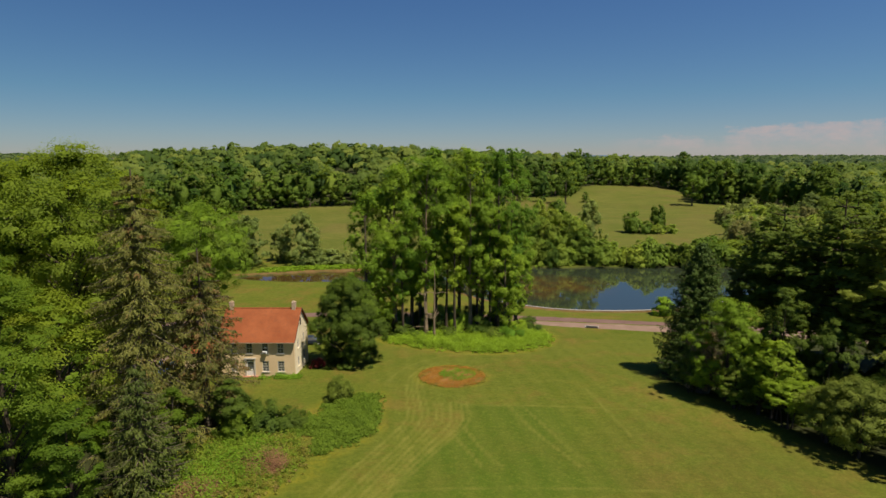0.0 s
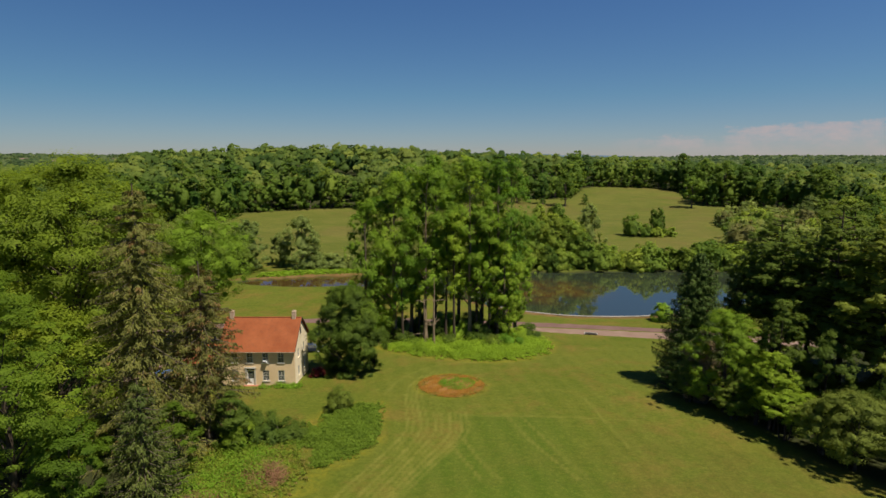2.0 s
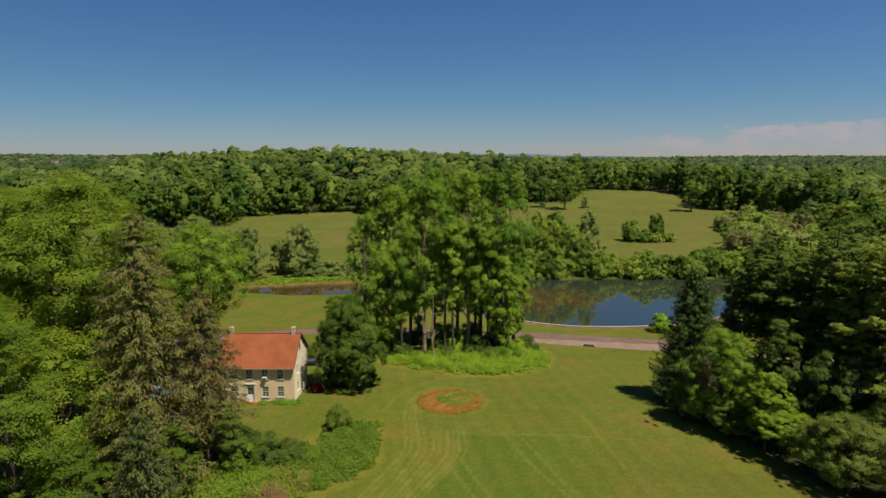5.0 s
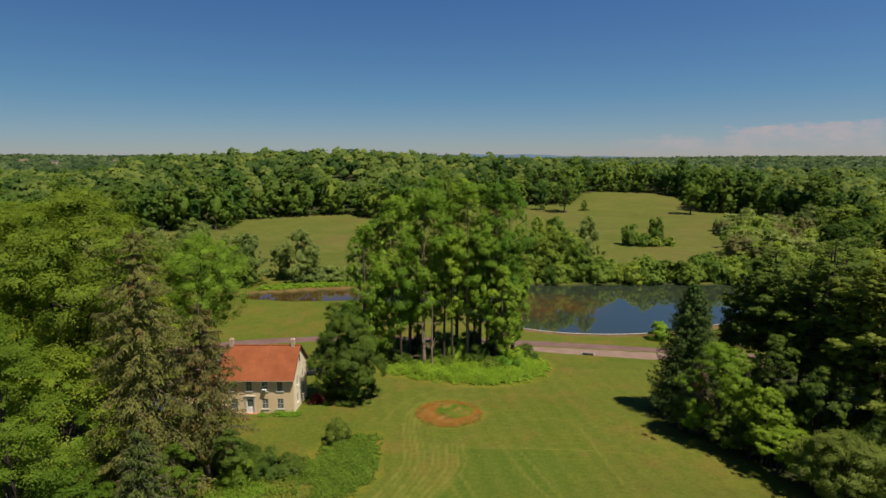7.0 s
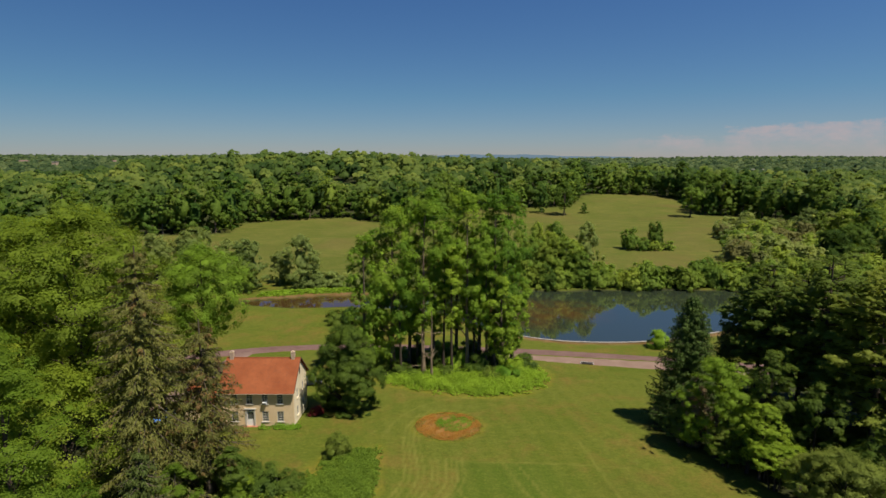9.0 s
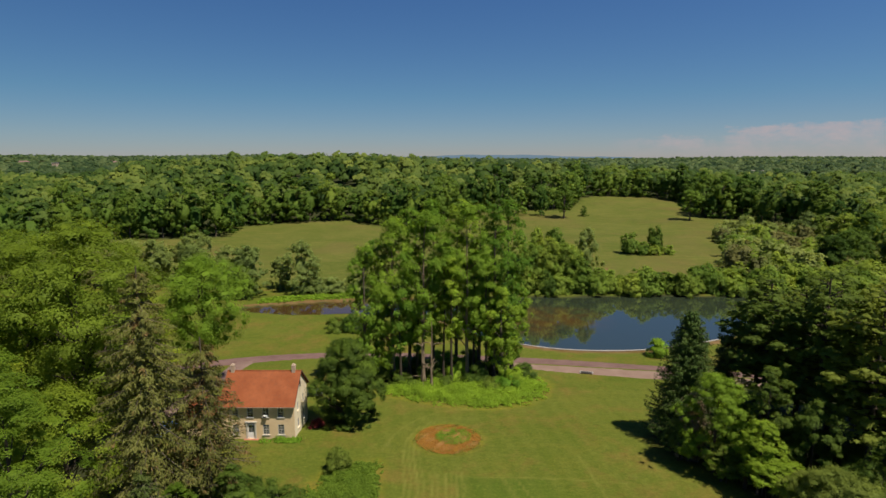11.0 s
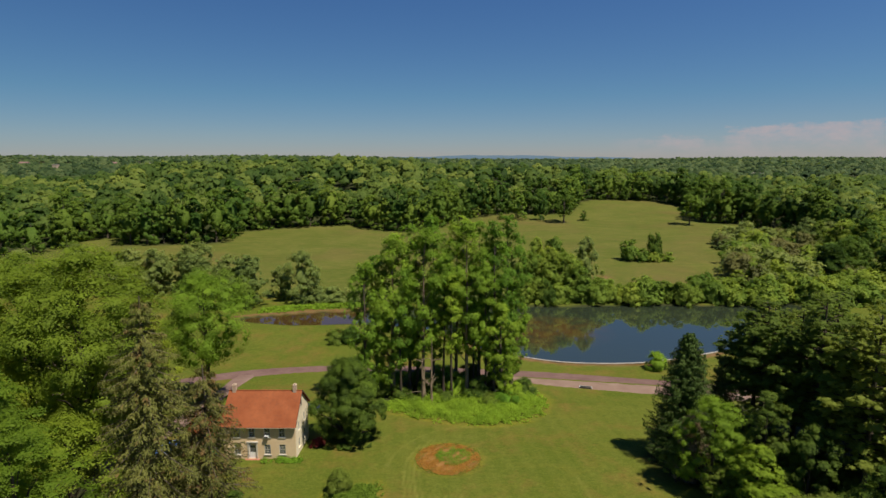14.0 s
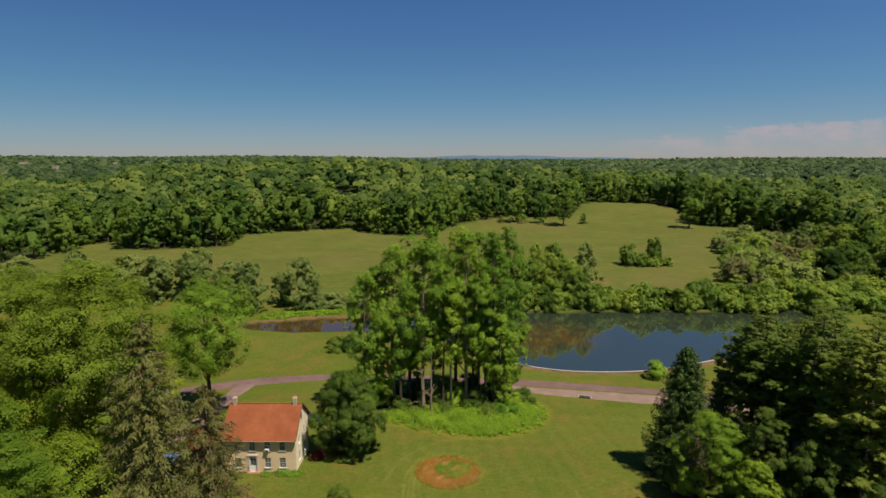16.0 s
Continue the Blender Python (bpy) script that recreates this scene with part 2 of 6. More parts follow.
def ground_material():
    k = Mat("ground_grass")
    v = k.pos()
    cov = k.attr("cover")
    s = k.n("ShaderNodeSeparateColor")
    k.put(s.inputs[0], cov.outputs["Color"])
    meadow, wood, wear = s.outputs[0], s.outputs[1], s.outputs[2]
    bare = cov.outputs["Alpha"]
    big = k.noise(v, 0.045, 4.0, 0.6)
    mid = k.noise(v, 0.35, 5.0, 0.65)
    fine = k.noise(v, 5.0, 4.0, 0.7)
    lawn = k.mix(k.ramp(big, 0.35, 0.68), (0.088, 0.114, 0.013), (0.126, 0.137, 0.023))
    lawn = k.mix(k.math("MULTIPLY", k.ramp(mid, 0.35, 0.72), 0.45), lawn, (0.065, 0.095, 0.011))
    dry = k.noise(v, 0.16, 5.0, 0.7)
    lawn = k.mix(k.math("MULTIPLY", k.ramp(dry, 0.62, 0.76), 0.5), lawn, (0.174, 0.135, 0.053))
    g = k.n("ShaderNodeSeparateColor")
    k.put(g.inputs[0], k.attr("growth").outputs["Color"])
    mott = k.noise(v, 1.1, 5.0, 0.7)
    lawn = k.mix(k.math("MULTIPLY", k.ramp(mott, 0.38, 0.66), 0.5), lawn, (0.061, 0.084, 0.007))
    streak = k.noise(v, 0.30, 4.0, 0.6, (0.5, 0.9, 1))
    lawn = k.mix(k.math("MULTIPLY", k.ramp(streak, 0.50, 0.72), 0.45), lawn, (0.148, 0.132, 0.020))
    rust = k.noise(v, 0.10, 6.0, 0.72)
    lawn = k.mix(k.math("MULTIPLY", k.ramp(rust, 0.50, 0.66), 0.6), lawn, (0.185, 0.105, 0.031))
    thin = k.math("MULTIPLY", g.outputs[2], k.ramp(k.noise(v, 0.22, 6.0, 0.7), 0.40, 0.62))
    lawn = k.mix(k.math("MULTIPLY", thin, 0.55), lawn, (0.118, 0.074, 0.020))
    lawn = k.mix(k.math("MULTIPLY", g.outputs[2], 0.35), lawn, (0.064, 0.088, 0.012))
    lawn = k.mix(k.math("MULTIPLY", g.outputs[0], 0.72), lawn, (0.054, 0.097, 0.009))
    lawn = k.mix(k.math("MULTIPLY", k.math("MULTIPLY", g.outputs[1], 0.75), k.ramp(mott, 0.34, 0.64)), lawn, (0.222, 0.190, 0.018))
    tuft = k.noise(v, 2.6, 4.0, 0.7)
    lawn = k.mix(k.math("MULTIPLY", k.ramp(tuft, 0.50, 0.72), 0.4), lawn, (0.152, 0.166, 0.024))
    blade = k.noise(v, 1.7, 6.0, 0.85)
    lawn = k.mix(k.math("MULTIPLY", k.ramp(blade, 0.54, 0.34), 0.5), lawn, (0.046, 0.064, 0.008))
    lawn = k.mix(k.math("MULTIPLY", k.ramp(blade, 0.54, 0.70), 0.35), lawn, (0.170, 0.172, 0.034))
    lawn = k.mix(wear, lawn, (0.160, 0.159, 0.031))
    field = k.mix(k.ramp(k.noise(v, 0.03, 5.0, 0.65), 0.34, 0.68), (0.078, 0.101, 0.015), (0.122, 0.127, 0.027))
    field = k.mix(k.math("MULTIPLY", k.ramp(k.noise(v, 0.22, 5.0, 0.7, (0.5, 1.4, 1)), 0.48, 0.70), 0.6), field, (0.188, 0.152, 0.045))
    field = k.mix(k.math("MULTIPLY", k.ramp(k.noise(v, 0.7, 6.0, 0.8), 0.56, 0.36), 0.45), field, (0.048, 0.064, 0.013))
    field = k.mix(k.math("MULTIPLY", k.ramp(k.noise(v, 0.014, 3.0, 0.6), 0.50, 0.66), 0.5), field, (0.135, 0.096, 0.036))
    col = k.mix(meadow, lawn, field)
    # much darker ground colour wherever the wood mask is set
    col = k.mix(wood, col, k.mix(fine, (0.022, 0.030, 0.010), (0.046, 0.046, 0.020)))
    col = k.mix(bare, col, k.mix(k.ramp(mid, 0.3, 0.7), (0.115, 0.050, 0.022), (0.215, 0.125, 0.066)))
    col = k.mix(k.math("MULTIPLY", k.math("SUBTRACT", fine, 0.46), 1.5, True), col, (0.031, 0.053, 0.009))
    h = k.math("ADD", fine, k.math("MULTIPLY", mid, 1.5))
    return k.principled(col, 0.95, normal=k.bump(h, 0.5, 0.10), spec=0.08)


GRASS = ground_material()


def rough_material(name, a, b, scale=1.0, rough=0.9, bump=0.3, spec=0.2, dist=0.02, stain=None):
    k = Mat(name)
    v = k.pos()
    big = k.noise(v, 0.35 * scale, 4.0, 0.6)
    fine = k.noise(v, 14.0 * scale, 5.0, 0.7)
    col = k.mix(k.ramp(big, 0.3, 0.7), a, b)
    if stain:
        col = k.mix(k.math("MULTIPLY", k.ramp(k.noise(v, 1.6 * scale, 6.0, 0.7), 0.5, 0.75), 0.6), col, stain)
    col = k.mix(k.math("MULTIPLY", k.ramp(fine, 0.45, 0.8), 0.3), col, tuple(c * 0.55 for c in a))
    return k.principled(col, rough, normal=k.bump(fine, bump, dist), spec=spec)


ASPHALT = rough_material("old_asphalt", (0.128, 0.074, 0.064), (0.180, 0.112, 0.096), 1.0, 0.92, 0.4, stain=(0.100, 0.066, 0.055))
GRAVEL = rough_material("pale_gravel", (0.195, 0.128, 0.098), (0.250, 0.175, 0.136), 1.0, 0.95, 0.5, stain=(0.185, 0.120, 0.085))
STUCCO = rough_material("tan_stucco", (0.640, 0.475, 0.285), (0.720, 0.550, 0.350), 1.0, 0.92, 0.25, stain=(0.55, 0.41, 0.24))
PLASTER = rough_material("worn_whitewash", (0.760, 0.650, 0.450), (0.840, 0.750, 0.570), 1.5, 0.92, 0.4, stain=(0.38, 0.29, 0.19))
ROOF_RED = rough_material("faded_red_roof", (0.212, 0.060, 0.023), (0.280, 0.088, 0.035), 1.6, 0.85, 0.4, 0.15, stain=(0.135, 0.056, 0.032))
TRIM = rough_material("weathered_white_paint", (0.46, 0.43, 0.37), (0.54, 0.51, 0.45), 2.0, 0.6, 0.1, 0.4)
DARK_TRIM = rough_material("dark_eave_board", (0.070, 0.050, 0.038), (0.105, 0.075, 0.055), 2.0, 0.8)
CHIMNEY = rough_material("limewashed_brick", (0.40, 0.30, 0.215), (0.52, 0.41, 0.31), 3.0, 0.95, 0.6, stain=(0.34, 0.20, 0.14))
BRICK = rough_material("red_brick", (0.30, 0.115, 0.070), (0.38, 0.17, 0.11), 4.0, 0.95, 0.6)
CONCRETE = rough_material("pond_concrete", (0.277, 0.254, 0.223), (0.370, 0.347, 0.316), 2.0, 0.9, 0.3, stain=(0.231, 0.200, 0.162))
BED_EARTH = rough_material("bed_earth", (0.250, 0.110, 0.034), (0.290, 0.160, 0.046), 2.0, 0.95, 0.5, stain=(0.13, 0.14, 0.03))
DRIVE = rough_material("worn_drive", (0.165, 0.105, 0.088), (0.215, 0.145, 0.118), 1.0, 0.95, 0.5, stain=(0.13, 0.085, 0.065))
IRON = rough_material("dark_iron", (0.035, 0.032, 0.030), (0.06, 0.055, 0.05), 4.0, 0.6, 0.1)
INNER = rough_material("dim_plaster", (0.24, 0.21, 0.17), (0.30, 0.26, 0.21), 2.0, 0.9)
WHITE = rough_material("white_enamel", (0.70, 0.70, 0.68), (0.78, 0.78, 0.76), 2.0, 0.4, 0.05, 0.5)


def glass_material():
    k = Mat("window_glass")
    return k.principled((0.35, 0.37, 0.37), 0.05, spec=0.6, Transmission_Weight=0.75, IOR=1.45)


GLASS = glass_material()


def water_material():
    k = Mat("pond_water")
    v = k.pos()
    sp = k.n("ShaderNodeSeparateXYZ")
    k.put(sp.inputs[0], v)
    # browner water colour over a broken ellipse, and along the creek
    dx = k.math("DIVIDE", k.math("SUBTRACT", sp.outputs[0], 26.0), 22.0)
    dy = k.math("DIVIDE", k.math("SUBTRACT", sp.outputs[1], 160.0), 17.0)
    d2 = k.math("ADD", k.math("MULTIPLY", dx, dx), k.math("MULTIPLY", dy, dy))
    brown_patch = k.math("SUBTRACT", 1.25, d2, True)
    brown_patch = k.math("MULTIPLY", brown_patch, k.ramp(k.noise(v, 0.13, 4.0, 0.6), 0.32, 0.6))
    creek = k.ramp(sp.outputs[0], -12.0, -26.0)
    col = k.mix(k.math("MULTIPLY", creek, 0.9), k.mix(k.math("MULTIPLY", brown_patch, 0.75), (0.026, 0.036, 0.022), (0.085, 0.046, 0.014)), (0.060, 0.032, 0.010))
    rip = k.noise(v, 1.1, 3.0, 0.6, (0.45, 1.2, 1))
    calm = k.ramp(k.noise(v, 0.05, 2.0), 0.4, 0.65)
    h = k.math("MULTIPLY", rip, k.math("ADD", k.math("MULTIPLY", calm, 0.7), 0.3))
    return k.principled(col, 0.025, normal=k.bump(h, 0.16, 0.06), spec=1.0, IOR=1.9)


WATER = water_material()


# ---------------------------------------------------------------- terrain shape
PROFILE_Y = (-400, -40, 20, 50, 66, 79, 85, 100, 113, 122, 128, 190, 280, 410, 600, 1000, 5000)
PROFILE_Z = (5, 3.2, 2.6, 1.95, 1.0, 0.12, -0.45, -1.9, -3.0, -3.8, -4.3, -4.4, -3.6, -2.2, 1, 5, 12)
WATER_Z = -4.85
POND = np.array([(-62, 169), (-56.5, 165.7), (-43, 162.8), (-27, 164.2), (-12, 162), (-0.6, 157), (9.5, 143), (19.9, 135.7),
                 (28.6, 132), (38, 131), (47.6, 131.4), (56.8, 134), (75, 142), (100, 160), (125, 180), (118, 189),
                 (97.6, 186), (79.6, 187.6), (60.4, 187), (41, 185.6), (31, 186), (10, 184), (-10, 182), (-29, 180),
                 (-40, 178.5), (-50, 176), (-60, 172)], float)


def smooth(a, b, x):
    u = np.clip((x - a) / (b - a), 0, 1)
    return u * u * (3 - 2 * u)


def poly_distance(poly, x, y):
    """Signed distance to a closed outline, negative inside."""
    x, y = np.asarray(x, float), np.asarray(y, float)
    best = np.full(x.shape, 1e9)
    inside = np.zeros(x.shape, bool)
    n = len(poly)
    for i in range(n):
        (ax, ay), (bx, by) = poly[i], poly[(i + 1) % n]
        dx, dy = bx - ax, by - ay
        u = np.clip(((x - ax) * dx + (y - ay) * dy) / (dx * dx + dy * dy), 0, 1)
        best = np.minimum(best, np.hypot(x - ax - u * dx, y - ay - u * dy))
        cross = ((ay > y) != (by > y)) & (x < (bx - ax) * (y - ay) / (by - ay if by != ay else 1e-9) + ax)
        inside ^= cross
    return np.where(inside, -best, best)


def line_distance(line, x, y):
    x, y = np.asarray(x, float), np.asarray(y, float)
    best = np.full(x.shape, 1e9)
    for (ax, ay), (bx, by) in zip(line[:-1], line[1:]):
        dx, dy = bx - ax, by - ay
        u = np.clip(((x - ax) * dx + (y - ay) * dy) / (dx * dx + dy * dy), 0, 1)
        best = np.minimum(best, np.hypot(x - ax - u * dx, y - ay - u * dy))
    return best


def resample(line, step):
    p = np.array(line, float)
    # smooth the corners first
    for _ in range(3):
        q = np.empty((len(p) * 2 - 2, 2))
        q[0::2] = p[:-1] * 0.75 + p[1:] * 0.25
        q[1::2] = p[:-1] * 0.25 + p[1:] * 0.75
        p = np.vstack([p[:1], q, p[-1:]])
    d = np.r_[0, np.cumsum(np.hypot(*(p[1:] - p[:-1]).T))]
    s = np.linspace(0, d[-1], max(2, int(d[-1] / step)))
    return np.stack([np.interp(s, d, p[:, 0]), np.interp(s, d, p[:, 1])], 1)


def height(x, y):
    """Ground level: a slope down to the pond, then a field, and a wooded rise behind it."""
    x, y = np.asarray(x, float), np.asarray(y, float)
    z = np.interp(y, PROFILE_Y, PROFILE_Z)
    hill = 21.0 * np.exp(-((x + 130) / 300.0) ** 2) * smooth(350, 640, y) * (1 - smooth(760, 1500, y))
    hill = hill * smooth(-0.66, -0.50, x / np.maximum(y, 50.0))
    roll = 0.25 * np.sin(x * 0.05 + y * 0.031) * smooth(200, 300, y)
    far = 3.0 * np.sin(x * 0.004 + 1) * np.sin(y * 0.0031) * smooth(700, 1400, y)
    across = x / np.maximum(y, 50.0)
    rise = 20.0 * smooth(1800, 4200, y) * (smooth(0.04, -0.18, across) + 0.5 * smooth(0.30, 0.50, across)) * (1 + 0.25 * np.sin(x * 0.0035))
    return z + hill + roll + far + rise


def ground_at(x, y):
    return float(height(x, y))


def axis(spans):
    """Grid lines from (start, end, step) runs."""
    out = []
    for a, b, s in spans:
        out.extend(np.arange(a, b - s * 0.5, s))
    out.append(spans[-1][1])
    return np.array(out)


def grid_mesh(name, xs, ys, zfun):
    X, Y = np.meshgrid(xs, ys)
    Z = zfun(X, Y)
    nx, ny = len(xs), len(ys)
    idx = np.arange(nx * ny).reshape(ny, nx)
    quads = np.stack([idx[:-1, :-1], idx[:-1, 1:], idx[1:, 1:], idx[1:, :-1]], -1).reshape(-1, 4)
    return raw_mesh(name, np.stack([X, Y, Z], -1).reshape(-1, 3), quads), X.ravel(), Y.ravel()


def raw_mesh(name, co, faces, shade_smooth=False):
    """A mesh from arrays: vertices (n, 3) and faces (m, 3 or 4)."""
    me = bpy.data.meshes.new(name)
    co = np.ascontiguousarray(co, np.float32)
    faces = np.ascontiguousarray(faces, np.int32)
    m, k = faces.shape
    me.vertices.add(len(co))
    me.vertices.foreach_set("co", co.ravel())
    me.loops.add(m * k)
    me.loops.foreach_set("vertex_index", faces.ravel())
    me.polygons.add(m)
    me.polygons.foreach_set("loop_start", np.arange(0, m * k, k, dtype=np.int32))
    me.polygons.foreach_set("use_smooth", np.full(m, shade_smooth))
    me.update(calc_edges=True)
    return me


# woodland edge round the far field, from the far side of the creek round to the right
WOOD = np.array([(-600, 262), (-330, 262), (-212, 273), (-200, 288), (-214, 314), (-190, 338), (-171, 306), (-121, 314), (-137, 360),
                 (-104, 375), (-62, 388), (-44, 368), (-13, 362), (4, 396), (28, 422), (52, 438), (80, 438), (100, 446), (110, 474), (122, 506), (138, 522), (176, 530), (202, 514),
                 (204, 470), (196, 432), (184, 414), (184, 400), (208, 395), (230, 350), (215, 318), (240, 300), (300, 285), (700, 280), (4500, 300),
                 (4500, 4700), (-4500, 4700), (-4500, 262)], float)

xs = axis([(-4500, -1500, 300), (-1500, -400, 60), (-400, -120, 10), (-120, -64, 2), (-64, -24, 1.2), (-24, -12, 0.8), (-12, 24, 0.34), (24, 46, 0.9), (46, 70, 1.5), (70, 130, 2), (130, 400, 10), (400, 1500, 60), (1500, 4500, 300)])
ys = axis([(-400, -40, 40), (-40, 36, 4), (36, 74, 0.36), (74, 90, 0.5), (90, 112, 0.9), (112, 194, 1.3), (194, 240, 4), (240, 640, 8), (640, 1500, 40), (1500, 4700, 200)])


def terrain(x, y):
    d = poly_distance(POND, x, y)
    z = height(x, y)
    bank = smooth(-3.0, 0.4, d)
    return np.where(d < 0.4, z * bank + (WATER_Z - 1.6) * (1 - bank), z)


me, gx, gy = grid_mesh("ground", xs, ys, terrain)
cover = np.zeros((len(gx), 4), np.float32)
wob = 2.0 * np.sin(gx * 0.31 + 1) * np.sin(gy * 0.27)
pond_d = poly_distance(POND, gx, gy)
cover[:, 0] = smooth(196, 212, gy + wob)
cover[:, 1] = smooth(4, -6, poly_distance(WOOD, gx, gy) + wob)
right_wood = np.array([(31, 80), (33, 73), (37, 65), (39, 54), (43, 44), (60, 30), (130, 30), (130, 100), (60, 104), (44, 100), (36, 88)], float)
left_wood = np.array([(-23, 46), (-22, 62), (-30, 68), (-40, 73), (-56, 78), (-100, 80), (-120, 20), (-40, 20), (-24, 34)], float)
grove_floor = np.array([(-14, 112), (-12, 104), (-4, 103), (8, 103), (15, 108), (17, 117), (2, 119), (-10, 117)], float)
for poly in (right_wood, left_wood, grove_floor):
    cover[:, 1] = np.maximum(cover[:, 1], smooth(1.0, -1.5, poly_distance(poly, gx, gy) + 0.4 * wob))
# mower tracks that swing up the lawn, and the edges of mown strips
tracks = [[(-3.0, 84), (-5.0, 78), (-5.0, 73.3), (-4.2, 66.1), (-4.2, 62.7), (-5.2, 59.5), (-7.1, 54.7), (-9.5, 49.0), (-13, 40)],
          [(-1.5, 86), (-3.6, 78), (-3.5, 72.8), (-2.6, 66.1), (-2.5, 62.7), (-3.6, 58.8), (-5.3, 54.1), (-7.5, 49.0), (-11, 40)],
          [(-1.1, 68.6), (-0.7, 63.5), (-1.2, 61.0), (-2.9, 56.7), (-4.6, 52.2), (-7.1, 46.5), (-9.5, 40)],
          [(0.8, 68.6), (1.1, 63.5), (0.4, 60.3), (-2.0, 55.3), (-4.4, 49.5), (-6.1, 46.2), (-8.5, 40)],
          [(2.1, 68.6), (2.5, 63.5), (1.6, 60.3), (-0.8, 56.0), (-3.4, 50.5), (-5.2, 46.9), (-7.5, 40)],
          ]
faint = [[(1.2, 58.8), (1.8, 56.7), (2.9, 54.1), (3.8, 51.1)], [(2.3, 61.0), (3.1, 58.1), (4.1, 54.7), (5.7, 51.3)],
          [(8.1, 67.0), (9.8, 60.3), (11.7, 55.3), (13.1, 51.6)], [(9.8, 67.0), (11.5, 61.0), (12.7, 56.0), (14.3, 52.0)],
          [(19.3, 73.3), (19.8, 64.3), (20.4, 58.1)], [(-4.2, 47.1), (0.8, 47.5), (8.4, 47.8), (20, 47.0)],
          [(2.2, 67.6), (14.0, 67.2), (24, 65.8)], [(-8, 75), (-6, 84), (0, 91), (8, 92.5)]]
twins = [[(tx + 0.78, ty + 0.15) for tx, ty in line] for line in tracks]
tracks = [resample(line, 0.7) for line in tracks + faint + twins]
wear = np.zeros(len(gx))
lawn_part = (gy > 35) & (gy < 95) & (gx > -17) & (gx < 28)
for i, line in enumerate(tracks):
    lx, ly = gx[lawn_part], gy[lawn_part]
    worn = (0.78 if i < 5 else 0.48) * (0.75 + 0.25 * np.sin(lx * 1.7 + ly * 0.9 + i))
    wear[lawn_part] = np.maximum(wear[lawn_part], worn * smooth(0.28, 0.08, line_distance(line, lx, ly) + 0.05 * np.sin(3 * ly + i)))
strip = 0.5 + 0.5 * np.sin(gx * 2.2 + 0.25 * (gy - 60) + 0.8 * np.sin(gy * 0.09))
wear += 0.14 * strip * smooth(36, 46, gy) * smooth(112, 96, gy) * smooth(-14, -6, gx)
strip2 = 0.5 + 0.5 * np.sin(gy * 1.1 + gx * 0.12)
wear += 0.10 * strip2 * smooth(84, 92, gy) * smooth(-24, -14, gx)
cut_late = np.array([(2.2, 67.6), (14.0, 67.0), (18.6, 60.3), (19, 47), (-5, 44), (-4, 49), (-2.5, 53.4), (1.0, 57.4), (3.0, 63.5)], float)
lush = smooth(0.45, -0.25, poly_distance(cut_late, gx, gy) + 0.2 * wob) * smooth(20, 9, gx)
cover[:, 2] = np.clip(wear, 0, 1)
# coarse yellow-green grass round the unmown patches
herbs = np.array([(-11.5, 102.5), (-7, 98.8), (-2.3, 95.6), (3, 93.4), (9, 92.2), (14.5, 94.3), (19.2, 99), (20.6, 105), (18, 111), (13, 105), (4, 104.5)], float)
brush = np.array([(-16, 60.5), (-14.2, 68.5), (-12, 70.5), (-8.2, 71), (-7.4, 66), (-7.2, 60.5), (-9.5, 57), (-12.6, 53.8), (-13.2, 50), (-17, 45.5), (-24, 44), (-24, 62)], float)
fringe = np.maximum(smooth(1.7, 0.4, np.abs(poly_distance(herbs, gx, gy) - 0.4) + 0.3 * wob), 0.8 * smooth(1.6, 0.2, np.abs(poly_distance(brush, gx, gy) - 0.3) + 0.35 * wob))
bed_d = np.hypot((gx - 1.3) / 4.9, (gy - 79.2) / 5.4)
fringe = np.maximum(fringe, 0.8 * smooth(0.22, 0.04, np.abs(bed_d - 1.0) + 0.03 * wob))
# bare earth along the creek's far bank and the pond's near shore
creek = [(-64, 172), (-50, 176.6), (-40, 179.2), (-29, 180.6), (-10, 182.5)]
shore = [(-1, 157.5), (9, 143), (19.6, 134.8), (28.4, 131), (38, 130), (47.6, 130.2), (57, 132.6), (75, 140)]
bare = 0.9 * smooth(1.3, 0.4, line_distance(creek, gx, gy)) + 0.9 * smooth(1.5, 0.5, line_distance(shore, gx, gy) + 0.15 * wob)
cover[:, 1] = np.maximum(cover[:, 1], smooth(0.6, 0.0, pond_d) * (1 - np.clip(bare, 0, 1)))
bare = np.maximum(bare, 0.75 * smooth(1.0, 0.0, (((gx - 63) / 12.0) ** 2 + ((gy - 228) / 7.0) ** 2) + 0.3 * wob))
cover[:, 3] = np.clip(bare, 0, 1)
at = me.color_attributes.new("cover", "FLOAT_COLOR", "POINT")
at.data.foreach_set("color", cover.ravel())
growth = np.zeros((len(gx), 4), np.float32)
growth[:, 0], growth[:, 1] = lush, fringe
growth[:, 2] = smooth(1.25, 0.35, np.hypot((gx - 25) / 15.0, (gy - 49) / 13.0) + 0.12 * wob)
me.color_attributes.new("growth", "FLOAT_COLOR", "POINT").data.foreach_set("color", growth.ravel())
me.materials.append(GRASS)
me.polygons.foreach_set("use_smooth", np.full(len(me.polygons), True))
tagged(new("ground", me), "mown green lawn sloping to a pond with meadow beyond", "ground", kind="structure")

# water
wme, _, _ = grid_mesh("water", axis([(-70, 135, 5)]), axis([(125, 195, 5)]), lambda x, y: np.full(x.shape, WATER_Z))
wme.materials.append(WATER)
tagged(new("water", wme), "still dark pond water mirroring trees and sky", "pond", kind="structure")


